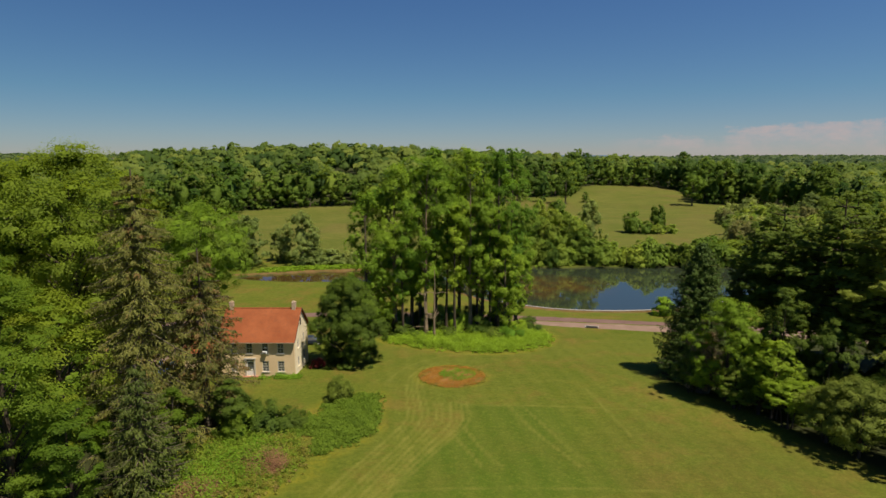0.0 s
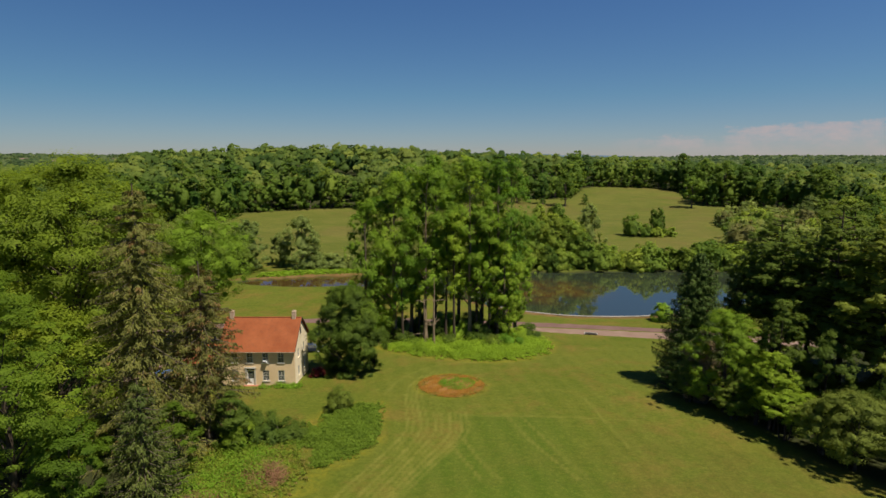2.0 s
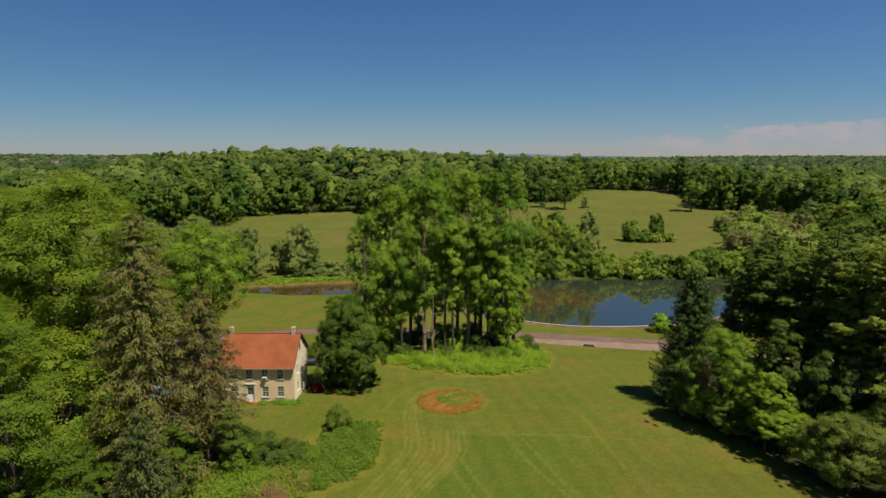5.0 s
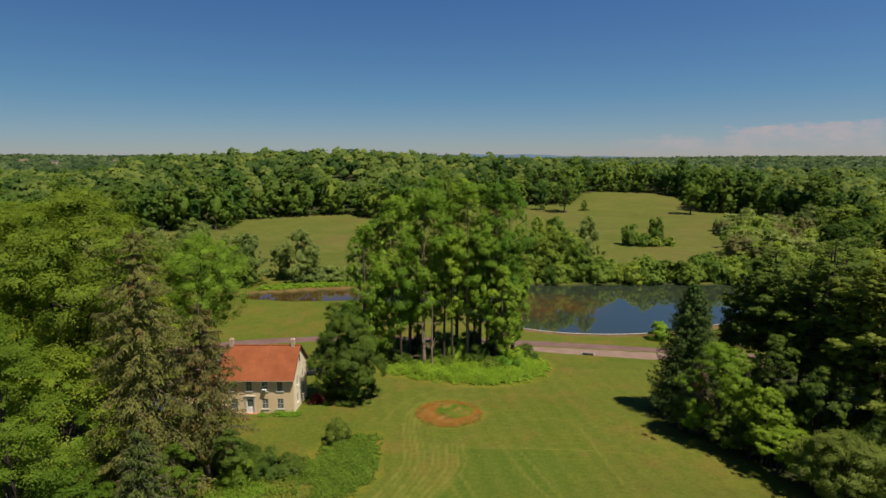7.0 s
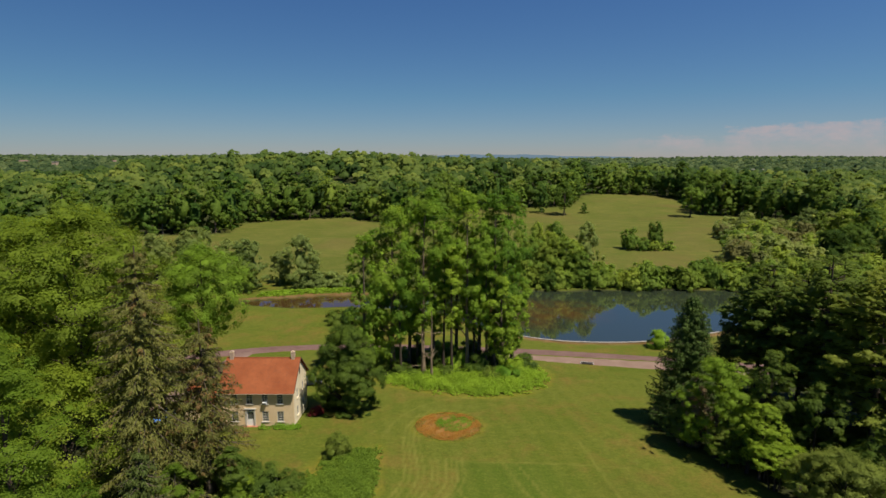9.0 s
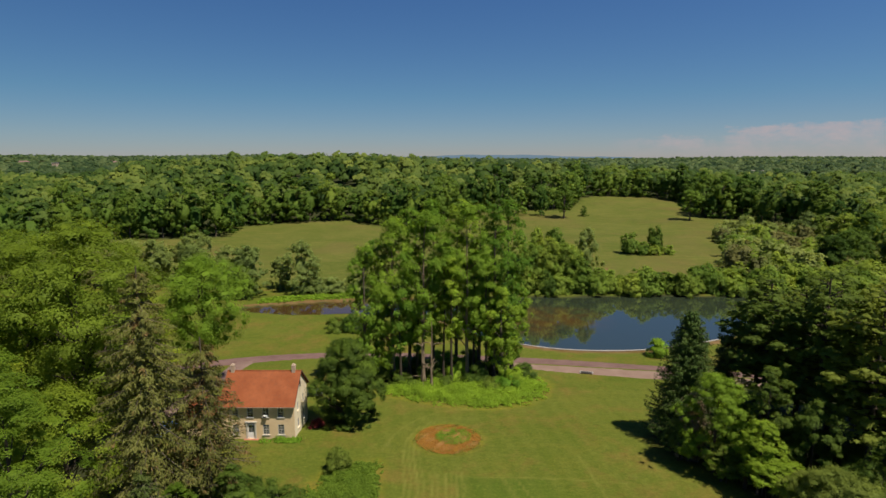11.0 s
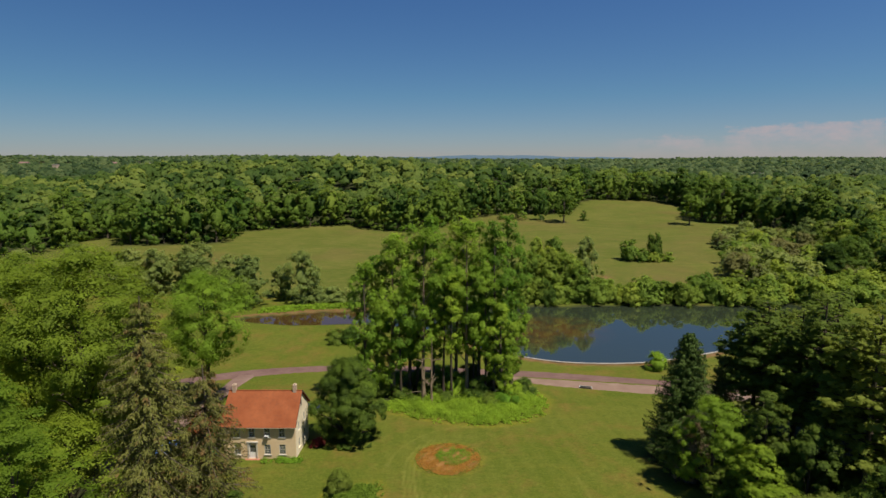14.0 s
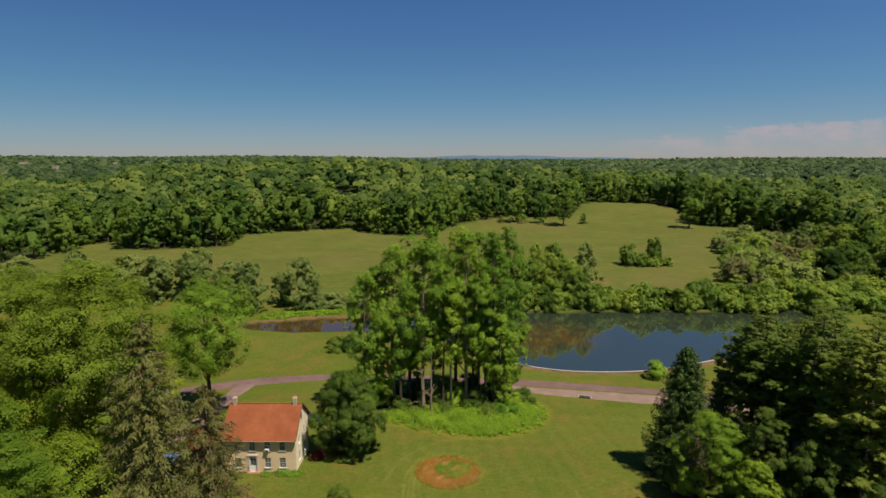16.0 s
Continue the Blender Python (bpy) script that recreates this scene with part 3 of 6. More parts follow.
def between(far_line, near_line, step, rows, lift, wiggle=0.12, seed=1):
    """A sheet between two lines, draped on the ground, with an uneven edge."""
    r = np.random.default_rng(seed)
    a, b = resample(far_line, step), resample(near_line, step)
    n = max(len(a), len(b))
    ta = np.linspace(0, 1, n)
    a = np.stack([np.interp(ta, np.linspace(0, 1, len(a)), a[:, i]) for i in range(2)], 1)
    b = np.stack([np.interp(ta, np.linspace(0, 1, len(b)), b[:, i]) for i in range(2)], 1)
    a[:, 1] += r.normal(0, wiggle, n)
    b[:, 1] += r.normal(0, wiggle, n)
    u = np.linspace(0, 1, rows)[:, None, None]
    p = a[None] * (1 - u) + b[None] * u
    z = height(p[..., 0], p[..., 1]) + lift
    z[0] -= lift + 0.05
    z[-1] -= lift + 0.05
    co = np.concatenate([p, z[..., None]], -1).reshape(-1, 3)
    idx = np.arange(rows * n).reshape(rows, n)
    quads = np.stack([idx[:-1, :-1], idx[1:, :-1], idx[1:, 1:], idx[:-1, 1:]], -1).reshape(-1, 4)
    return co, quads


co, qd = between([(-90, 104), (-70, 113), (-57, 119.5), (-44.7, 127), (-29.5, 130), (-8, 130), (16.5, 126.5), (28.4, 124), (47, 119), (70, 112), (110, 98)],
                 [(-90, 97), (-70, 107), (-54.6, 114.8), (-42, 120.5), (-28.4, 125), (-8, 125.3), (15.8, 121), (27.2, 118.6), (45.5, 114.8), (68, 107.5), (108, 94)], 1.0, 6, 0.07)
me = raw_mesh("road", co, qd)
me.materials.append(ASPHALT)
tagged(new("road", me), "narrow road of faded purplish asphalt beside the pond", "road", kind="structure")
co, qd = between([(12, 122.0), (15.8, 121.1), (27.2, 118.7), (45.5, 114.9), (68, 107.6), (108, 94.1)], [(15, 119.0), (20, 115.4), (26.1, 113.2), (41.9, 108.8), (64, 103.0), (106, 90)], 1.0, 6, 0.10, 0.15, 2)
me = raw_mesh("pavement", co, qd)
me.materials.append(GRAVEL)
tagged(new("pavement", me), "pale gravel pull-off strip along the road", "pavement", kind="structure")
co, qd = between([(-46, 121.5), (-45.6, 113), (-46, 104), (-47, 95), (-49, 86), (-51, 74)], [(-40.5, 122.5), (-42, 113), (-42.3, 104), (-42.6, 95), (-44, 86), (-45, 74)], 1.0, 5, 0.09, 0.06, 3)
me = raw_mesh("driveway", co, qd)
me.materials.append(DRIVE)
tagged(new("driveway", me), "pale gravel driveway running down beside the house", "driveway", kind="structure")


# ---------------------------------------------------------------- small helpers for things
def part(name, data, material, parent=None, label=""):
    """One mesh object, from a mesh or a bmesh, under a thing or a part."""
    if isinstance(data, bmesh.types.BMesh):
        me = bpy.data.meshes.new(name)
        data.to_mesh(me)
        data.free()
    else:
        me = data
    if material and not me.materials:
        me.materials.append(material)
    ob = new(name, me)
    if parent:
        ob.parent = parent
    if label:
        ob["label"] = label
    return ob


def empty(name, x, y, z, rz=0.0):
    ob = new(name)
    ob.matrix_world = pose(x, y, z, 0, 0, rz)
    ob.empty_display_size = 0.2
    return ob


def box(bm, x0, x1, y0, y1, z0, z1, bevel=0.0):
    """An axis-aligned box added to bm, with bevelled edges where asked."""
    r = bmesh.ops.create_cube(bm, size=1.0)
    vs = r["verts"]
    bmesh.ops.scale(bm, vec=(x1 - x0, y1 - y0, z1 - z0), verts=vs)
    bmesh.ops.translate(bm, vec=((x0 + x1) / 2, (y0 + y1) / 2, (z0 + z1) / 2), verts=vs)
    if bevel:
        es = list({e for v in vs for e in v.link_edges})
        bmesh.ops.bevel(bm, geom=es, offset=bevel, segments=1, affect="EDGES")
    return vs


def boxes(*dims, bevel=0.0):
    bm = bmesh.new()
    for d in dims:
        box(bm, *d, bevel=bevel)
    return bm


# ---------------------------------------------------------------- plants
FULL = 1.22      # leaf count over the base figure


def unit(v):
    return v / np.maximum(np.linalg.norm(v, axis=-1, keepdims=True), 1e-9)


def leaf_cards(p, n, size, r, aspect=0.62, fold=0.22, along=None):
    """Folded leaf sprays: one four-cornered blade at each point, facing n."""
    m = len(p)
    rv = r.normal(size=(m, 3)) if along is None else along + 0.35 * r.normal(size=(m, 3))
    u = unit(np.cross(np.cross(n, rv), n))
    v = np.cross(n, u)
    s = (1.18 * size * r.uniform(0.6, 1.35, m))[:, None]
    k = (r.uniform(0.7, 1.3, m) * aspect)[:, None]
    co = np.stack([p - u * s, p + v * s * k + n * s * fold, p + u * s, p - v * s * k + n * s * fold], 1).reshape(-1, 3)
    return co, np.arange(4 * m).reshape(m, 4)


def leaf_blades(p, n, size, r):
    """Small three-cornered leaf sprays, one at each point, facing n."""
    m = len(p)
    u = unit(np.cross(n, r.normal(size=(m, 3))))
    v = np.cross(n, u)
    s = (1.05 * size * r.uniform(0.6, 1.4, m))[:, None]
    k = r.uniform(0.45, 0.85, (m, 2, 1))
    co = np.stack([p - u * s, p + u * s * 0.35 - v * s * k[:, 1], p + u * s * 0.75 + v * s * k[:, 0]], 1).reshape(-1, 3)
    return co, np.arange(3 * m).reshape(m, 3)


def join(pieces):
    """One set of arrays from several: vertices and faces, and normals where the pieces have them."""
    cos, fs, ns, off = [], [], [], 0
    for c, f, *n in pieces:
        cos.append(c)
        fs.append(f + off)
        ns.extend(n)
        off += len(c)
    return (np.concatenate(cos), np.concatenate(fs)) + ((np.concatenate(ns),) if ns else ())


def leafy_mesh(name, co, faces, normals):
    """A mesh of leaves whose shading follows the rounding of lump and crown."""
    me = raw_mesh(name, co, faces, True)
    me.normals_split_custom_set_from_vertices(unit(normals).astype(np.float32))
    return me


def tube(points, radii, sides=6):
    """A tapered limb through the points."""
    p = np.array(points, float)
    rad = np.array(radii, float)
    d = unit(np.gradient(p, axis=0))
    ref = np.array([0.3, 0.9, 0.1]) if abs(d[0][2]) > 0.8 else np.array([0, 0, 1.0])
    u = unit(np.cross(d, ref))
    v = np.cross(d, u)
    a = np.linspace(0, 2 * np.pi, sides, endpoint=False)
    ring = np.cos(a)[None, :, None] * u[:, None] + np.sin(a)[None, :, None] * v[:, None]
    co = (p[:, None] + ring * rad[:, None, None]).reshape(-1, 3)
    n = len(p)
    i = np.arange((n - 1) * sides)
    row, col = i // sides, i % sides
    nxt = (col + 1) % sides
    return co, np.stack([row * sides + col, row * sides + nxt, (row + 1) * sides + nxt, (row + 1) * sides + col], 1)


def trunk_line(r, h, lean=0.03, n=8, base=0.4):
    z = np.linspace(-0.3, h, n)
    w = np.cumsum(r.normal(0, lean, (n, 2)), axis=0) * (h / n)
    w -= w[0]
    pts = np.column_stack([w, z])
    rad = base * (1 - 0.86 * (z - z[0]) / (h + 0.3)) ** 0.9
    rad[0] *= 1.5
    return pts, np.maximum(rad, 0.03)


GOLD = (1 + 5 ** 0.5) / 2
ICO_V = unit(np.array([(-1, GOLD, 0), (1, GOLD, 0), (-1, -GOLD, 0), (1, -GOLD, 0), (0, -1, GOLD), (0, 1, GOLD),
                       (0, -1, -GOLD), (0, 1, -GOLD), (GOLD, 0, -1), (GOLD, 0, 1), (-GOLD, 0, -1), (-GOLD, 0, 1)], float))
ICO_F = np.array([f for f in itertools.combinations(range(12), 3)
                  if all(np.linalg.norm(ICO_V[i] - ICO_V[j]) < 1.06 for i, j in itertools.combinations(f, 2))])
ICO_F = np.array([f if np.dot(np.cross(ICO_V[f[1]] - ICO_V[f[0]], ICO_V[f[2]] - ICO_V[f[0]]), ICO_V[f[0]]) > 0 else f[::-1] for f in ICO_F])


def leaf_cores(centres, radii, r, squash, full, body):
    """The close inner leafage of each lump: a small uneven shell, open on the side away from the light."""
    k = len(centres)
    a = r.uniform(0, 2 * np.pi, k)
    ca, sa = np.cos(a)[:, None], np.sin(a)[:, None]
    v = ICO_V[None] * r.uniform(0.62, 1.28, (k, 12, 1))
    v = np.stack([v[..., 0] * ca - v[..., 1] * sa, v[..., 0] * sa + v[..., 1] * ca, v[..., 2]], -1)
    way = unit(body + np.array([0, 0, 0.4]))
    keep = (v[:, ICO_F].mean(2) * way[:, None]).sum(-1) > -0.1
    co = centres[:, None] + v * squash * (full * radii)[:, None, None]
    nrm = 0.5 * unit(v / squash) + 0.65 * body[:, None] + np.array([0, 0, 0.5])
    return co.reshape(-1, 3), (ICO_F[None] + 12 * np.arange(k)[:, None, None])[keep], nrm.reshape(-1, 3)


def crown_hulls(centres, sizes, r):
    """The shaded inner foliage of whole crowns, one uneven shell each."""
    k = len(centres)
    v = ICO_V[None] * r.uniform(0.85, 1.1, (k, 12, 1))
    nrm = np.repeat(ICO_V[None], k, 0) + np.array([0, 0, 0.5])
    return (centres[:, None] + v * sizes[:, None]).reshape(-1, 3), (ICO_F[None] + 12 * np.arange(k)[:, None, None]).reshape(-1, 3), nrm.reshape(-1, 3)


def clump_leaves(centres, radii, per, size, r, flat=1.0, upward=0.6, spread=0.2, body=None, lean=0.45, fuzz=0.20, core=0.74):
    """Leaves on the shells of many small lumps, facing out and up, with gaps between the lumps.
    body: the way out of the whole crown at each lump; leaves keep to that side."""
    k, per, size = len(centres), 2 * per, 0.70 * size
    d = unit(r.normal(size=(k, per, 3)))
    if body is None:
        body = np.repeat(np.array([[0, 0, 1.0]]), k, 0)
    dot = (d * body[:, None]).sum(-1, keepdims=True)
    d = np.where(dot < -0.2, d - 2 * dot * body[:, None], d)
    rho = r.uniform(0.50, 1.0, (k, per, 1)) ** 0.5 * (1 + fuzz * r.normal(size=(k, per, 1)))
    squash = np.array([1, 1, flat])
    p = centres[:, None] + d * rho * radii[:, None, None] * squash
    n = unit(d / squash * (1 - lean) + lean * body[:, None] + np.array([0, 0, upward]) + spread * r.normal(size=d.shape))
    blades = leaf_blades(p.reshape(-1, 3), n.reshape(-1, 3), size, r) + (np.repeat(n.reshape(-1, 3), 3, 0),)
    return join([blades, leaf_cores(centres, radii, r, squash, core, body)]) if core else blades


def outward(c, centre, size):
    return unit((c - np.array(centre)) / np.array(size))


def round_profile(s, low=0.55, power=0.75, foot=0.5):
    """Width of a broadleaf crown from its bottom (0) to its top (1)."""
    return np.where(s < low, foot + (1 - foot) * (s / low) ** 0.8, np.maximum(1 - np.clip((s - low) / (1 - low), 0, 1) ** 2.1, 0) ** power)


def broadleaf_meshes(seed, h, crown_low, radius, leaves, size, clumps=60, base=0.35, low=0.5, limbs=16, bark_sides=7, lump=0.23, stems=1, hollow=0.35, foot=0.5, flat=0.8, lobes=0, lobe=0.36, fuzz=0.2, core=0.42, hull=0.0):
    r = np.random.default_rng(seed)
    wood = []
    tp, tr = trunk_line(r, h * 0.86, 0.02, 9, base)
    wood.append(tube(tp, tr, bark_sides))
    for _ in range(stems - 1):
        q, qr = trunk_line(r, h * r.uniform(0.6, 0.8), 0.05, 7, base * 0.6)
        q[:, :2] += r.normal(0, 0.7, 2) * np.linspace(0.4, 1, 7)[:, None]
        wood.append(tube(q, qr, bark_sides))
    s = r.beta(1.25 if foot < 0.8 else 0.95, 1.1 if foot < 0.8 else 1.2, clumps)
    ang = r.uniform(0, 2 * np.pi, clumps)
    lob = 1 + 0.22 * np.sin(3 * ang + r.uniform(0, 6)) + 0.14 * np.sin(5 * ang + 7 * s)
    rad = radius * round_profile(s, low, foot=foot) * lob * np.sqrt(r.uniform(hollow, 1.0, clumps)) * 0.86
    z = crown_low + s * (h - crown_low) * 0.94
    axis_xy = np.stack([np.interp(z, tp[:, 2], tp[:, 0]), np.interp(z, tp[:, 2], tp[:, 1])], 1)
    c = np.column_stack([axis_xy[:, 0] + rad * np.cos(ang), axis_xy[:, 1] + rad * np.sin(ang), z])
    cr = radius * lump * r.uniform(0.65, 1.35, clumps)
    body = outward(c, (tp[5, 0], tp[5, 1], crown_low * 0.6 + h * 0.4), (radius, radius, (h - crown_low) * 0.5))
    if lobes:
        c_all = c
        # boughs: each carries a rounded mass of lumps, with deep gaps between the masses
        ls = (r.permutation(lobes) + r.uniform(0.2, 0.8, lobes)) / lobes
        la = np.arange(lobes) * 2.4 + r.normal(0, 0.3, lobes)
        lr = radius * lobe * r.uniform(0.72, 1.25, lobes)
        lrad = np.maximum(radius * round_profile(ls, low, foot=foot) * r.uniform(0.72, 1.12, lobes) - 0.75 * lr, 0.1 * radius)
        lz = np.minimum(crown_low + ls * (h - crown_low), h - 0.6 * lr)
        lc = np.column_stack([np.interp(lz, tp[:, 2], tp[:, 0]) + lrad * np.cos(la), np.interp(lz, tp[:, 2], tp[:, 1]) + lrad * np.sin(la), lz])
        lb = outward(lc, (tp[5, 0], tp[5, 1], crown_low * 0.6 + h * 0.4), (radius, radius, (h - crown_low) * 0.5))
        k = np.arange(clumps) % lobes
        d = unit(r.normal(size=(clumps, 3)) + 0.5 * lb[k] + np.array([0, 0, 0.3]))
        c = lc[k] + d * (lr[k] * np.sqrt(r.uniform(0.3, 1.0, clumps)))[:, None] * np.array([1, 1, 0.72])
        inner = np.arange(clumps) % 4 == 0
        whole, c0 = unit(d + 0.6 * lb[k]), c_all
        c = np.where(inner[:, None], c0, c)
        body = np.where(inner[:, None], body, whole)
        rad = np.hypot(c[:, 0], c[:, 1])
    order = np.arange(limbs) if lobes else r.permutation(clumps)[:limbs]
    for i in order:
        e = c[i]
        z0 = max(crown_low * 0.6, e[2] - r.uniform(0.5, 1.0) * rad[i] - 1.0)
        z0 = min(z0, h * 0.8)
        a = np.array([np.interp(z0, tp[:, 2], tp[:, 0]), np.interp(z0, tp[:, 2], tp[:, 1]), z0])
        mid = a * 0.45 + e * 0.55 + np.array([0, 0, 0.12 * rad[i]]) + r.normal(0, 0.15, 3)
        w = max(0.05, base * 0.42 * (1 - z0 / h))
        wood.append(tube([a, a * 0.7 + mid * 0.3, mid, e], [w, w * 0.85, w * 0.55, w * 0.2], 5))
    per = max(4, int(leaves * FULL) // clumps)
    crown = clump_leaves(c, cr, per, size, r, flat, body=body, fuzz=fuzz, core=core)
    if hull:
        crown = join([crown, crown_hulls(np.array([(tp[5, 0], tp[5, 1], crown_low + (h - crown_low) * low)]), np.array([(radius * hull, radius * hull, (h - crown_low) * 0.5 * hull)]), r)])
    return raw_mesh("trunk", *join(wood), True), leafy_mesh("crown", *crown)


def tree(name, meshes, x, y, leaf, bark, label, category="tree", group="", rz=0.0, z=None):
    """A tree on the ground: an empty at its foot, trunk and crown under it."""
    ob = empty(name, x, y, ground_at(x, y) if z is None else z, rz)
    part("trunk", meshes[0], bark, ob)
    part("crown", meshes[1], leaf, ob)
    return tagged(ob, label, category, group)


def broadleaf(name, x, y, h, crown_low, radius, leaf, bark, label, seed, leaves=5000, size=0.24, group="", **kw):
    return tree(name, broadleaf_meshes(seed, h, crown_low, radius, leaves, size, **kw), x, y, leaf, bark, label, "tree", group)


def shrub_meshes(seed, h, radius, leaves, size, clumps=26, lump=0.34, ragged=0.25, inner=True, stems=9):
    """A many-stemmed bush, leafy to the ground, with an uneven top."""
    r = np.random.default_rng(seed)
    s = r.uniform(0.05, 1, clumps)
    ang = r.uniform(0, 2 * np.pi, clumps)
    rad = radius * np.sqrt(np.maximum(1 - (s * 0.95) ** 2.4, 0)) * np.sqrt(r.uniform(0.15, 1, clumps)) * (1 + ragged * np.sin(3 * ang + r.uniform(0, 6)))
    c = np.column_stack([rad * np.cos(ang), rad * np.sin(ang), s * h * 0.86 * r.uniform(1 - ragged, 1.08, clumps) + 0.1])
    cr = min(radius, h) * lump * r.uniform(0.65, 1.3, clumps)
    wood = []
    for i in range(min(stems, clumps)):
        wood.append(tube([(0.2 * c[i][0], 0.2 * c[i][1], -0.2), (0.6 * c[i][0], 0.6 * c[i][1], c[i][2] * 0.55), tuple(c[i])], [0.06 + 0.012 * h, 0.05, 0.02], 5))
    leafage = [clump_leaves(c, cr, max(4, leaves // clumps), size, r, 0.85, body=outward(c, (0, 0, h * 0.25), (radius, radius, h * 0.6)), core=0.66 if inner else 0)]
    if inner:
        leafage.append(crown_hulls(np.array([(0, 0, h * 0.34)]), np.array([(radius * 0.62, radius * 0.62, h * 0.36)]), r))
    return raw_mesh("stem", *join(wood), True), leafy_mesh("leaves", *join(leafage))


def shrub(name, x, y, h, radius, leaf, label, seed, leaves=1500, size=0.2, group="", **kw):
    ob = empty(name, x, y, ground_at(x, y))
    ms = shrub_meshes(seed, h, radius, leaves, size, **kw)
    part("stem", ms[0], BARK, ob)
    part("leaves", ms[1], leaf, ob)
    return tagged(ob, label, "shrub", group)


def spruce_meshes(seed, h, radius, whorls=34, per=9, size=0.30, sprays=26, bare=0.06, droop=0.42, base=0.38, taper=0.6):
    """A spruce: a straight spire with whorls of sagging boughs hung with sprays; some boughs are missing."""
    r = np.random.default_rng(seed)
    tp, tr = trunk_line(r, h, 0.006, 9, base)
    wood, P, N, A = [tube(tp, tr, 7)], [], [], []
    for i in range(whorls):
        s = bare + (1 - bare) * (i + r.uniform(0, 0.6)) / whorls
        z0 = s * h
        reach = radius * (1 - s) ** taper * 1.04 + 0.3
        for j in range(per if s < 0.8 else max(4, per - 3)):
            if r.random() < 0.14:
                continue
            a = 2 * np.pi * (j + r.uniform(-0.4, 0.4)) / per + i * 1.7
            L = reach * r.uniform(0.62, 1.12)
            out = np.array([np.cos(a), np.sin(a), 0])
            sag = droop * r.uniform(0.7, 1.3)
            t = np.linspace(0, 1, 5)
            line = out[None] * (L * t)[:, None]
            line[:, 2] = z0 + L * (0.10 * t - sag * t ** 1.4 + 0.16 * t ** 3.2)
            if s < 0.92:
                wood.append(tube(line, 0.05 * (1 - 0.8 * t) * (0.6 + L / radius) + 0.006, 3))
            m = max(5, int(sprays * (0.35 + 0.65 * L / radius)))
            u = r.uniform(0.12, 1.0, m) ** 0.8
            q = np.stack([np.interp(u, t, line[:, k]) for k in range(3)], 1)
            side = np.array([-np.sin(a), np.cos(a), 0])
            w = r.normal(0, 0.115, m) * L * (1.05 - 0.6 * u)
            q += side * w[:, None]
            q[:, 2] -= np.abs(r.normal(0, 0.22, m)) + np.abs(w) * 0.35
            P.append(q)
            N.append(unit(np.array([0, 0, 0.65]) + 0.9 * out + 0.45 * r.normal(size=(m, 3))))
            A.append(np.repeat((out * 0.7 + np.array([0, 0, -0.7]))[None], m, 0) + side * (np.sign(w) * 0.5)[:, None])
    co, fc = leaf_cards(np.concatenate(P), np.concatenate(N), size, r, 0.24, 0.3, np.concatenate(A))
    return raw_mesh("trunk", *join(wood), True), raw_mesh("crown", co, fc)


def pine_meshes(seed, h, radius, crown_low, tiers=18, per=6, size=0.14, needles=12, base=0.42):
    """A white pine: a tall dark stem, long level boughs in tiers, needles in flat plates with dark gaps between."""
    r = np.random.default_rng(seed)
    tp, tr = trunk_line(r, h * 0.97, 0.012, 9, base)
    wood, C, R, B = [tube(tp, tr, 7)], [], [], []
    for i in range(tiers):
        s = (i + r.uniform(0, 0.8)) / tiers
        z0 = crown_low + s * (h - crown_low) * 0.97
        reach = radius * (0.26 + 0.74 * np.sin(np.pi * min(1, 0.34 + 0.66 * s)) ** 0.7)
        x0 = np.array([np.interp(z0, tp[:, 2], tp[:, 0]), np.interp(z0, tp[:, 2], tp[:, 1]), z0])
        for j in range(per if s < 0.9 else 3):
            a = 2 * np.pi * (j + r.uniform(-0.4, 0.4)) / per + i * 2.4
            L = reach * r.uniform(0.5, 1.2)
            out = np.array([np.cos(a), np.sin(a), 0])
            side = np.array([-np.sin(a), np.cos(a), 0])
            rise = r.uniform(-0.08, 0.20) + 0.5 * max(0, s - 0.8)
            t = np.linspace(0, 1, 4)
            line = x0 + out[None] * (L * t)[:, None]
            line[:, 2] += L * (rise * t + 0.08 * t ** 3)
            wood.append(tube(line, 0.09 * (1 - 0.8 * t), 4))
            m = max(5, int(round(4.6 * L)))
            u = np.sqrt(r.uniform(0.03, 1.05, m))
            q = np.stack([np.interp(u, t, line[:, k]) for k in range(3)], 1)
            w = r.normal(0, 0.17, m) * L * np.sin(np.pi * np.clip(u * 0.8 + 0.1, 0, 1))
            q += side * w[:, None]
            q[:, 2] += r.normal(0.12, 0.22, m) - 0.15 * np.abs(w)
            C.append(q)
            R.append(r.uniform(0.32, 0.66, m) * (0.7 + 0.3 * L / radius))
            B.append(unit(np.array([0, 0, 0.75]) + 0.8 * out + 0.2 * r.normal(size=(m, 3))))
    crown = clump_leaves(np.concatenate(C), np.concatenate(R), needles, size, r, 0.55, 0.6, 0.30, body=np.concatenate(B), lean=0.4, fuzz=0.22, core=0.68)
    return raw_mesh("trunk", *join(wood), True), leafy_mesh("crown", *crown)


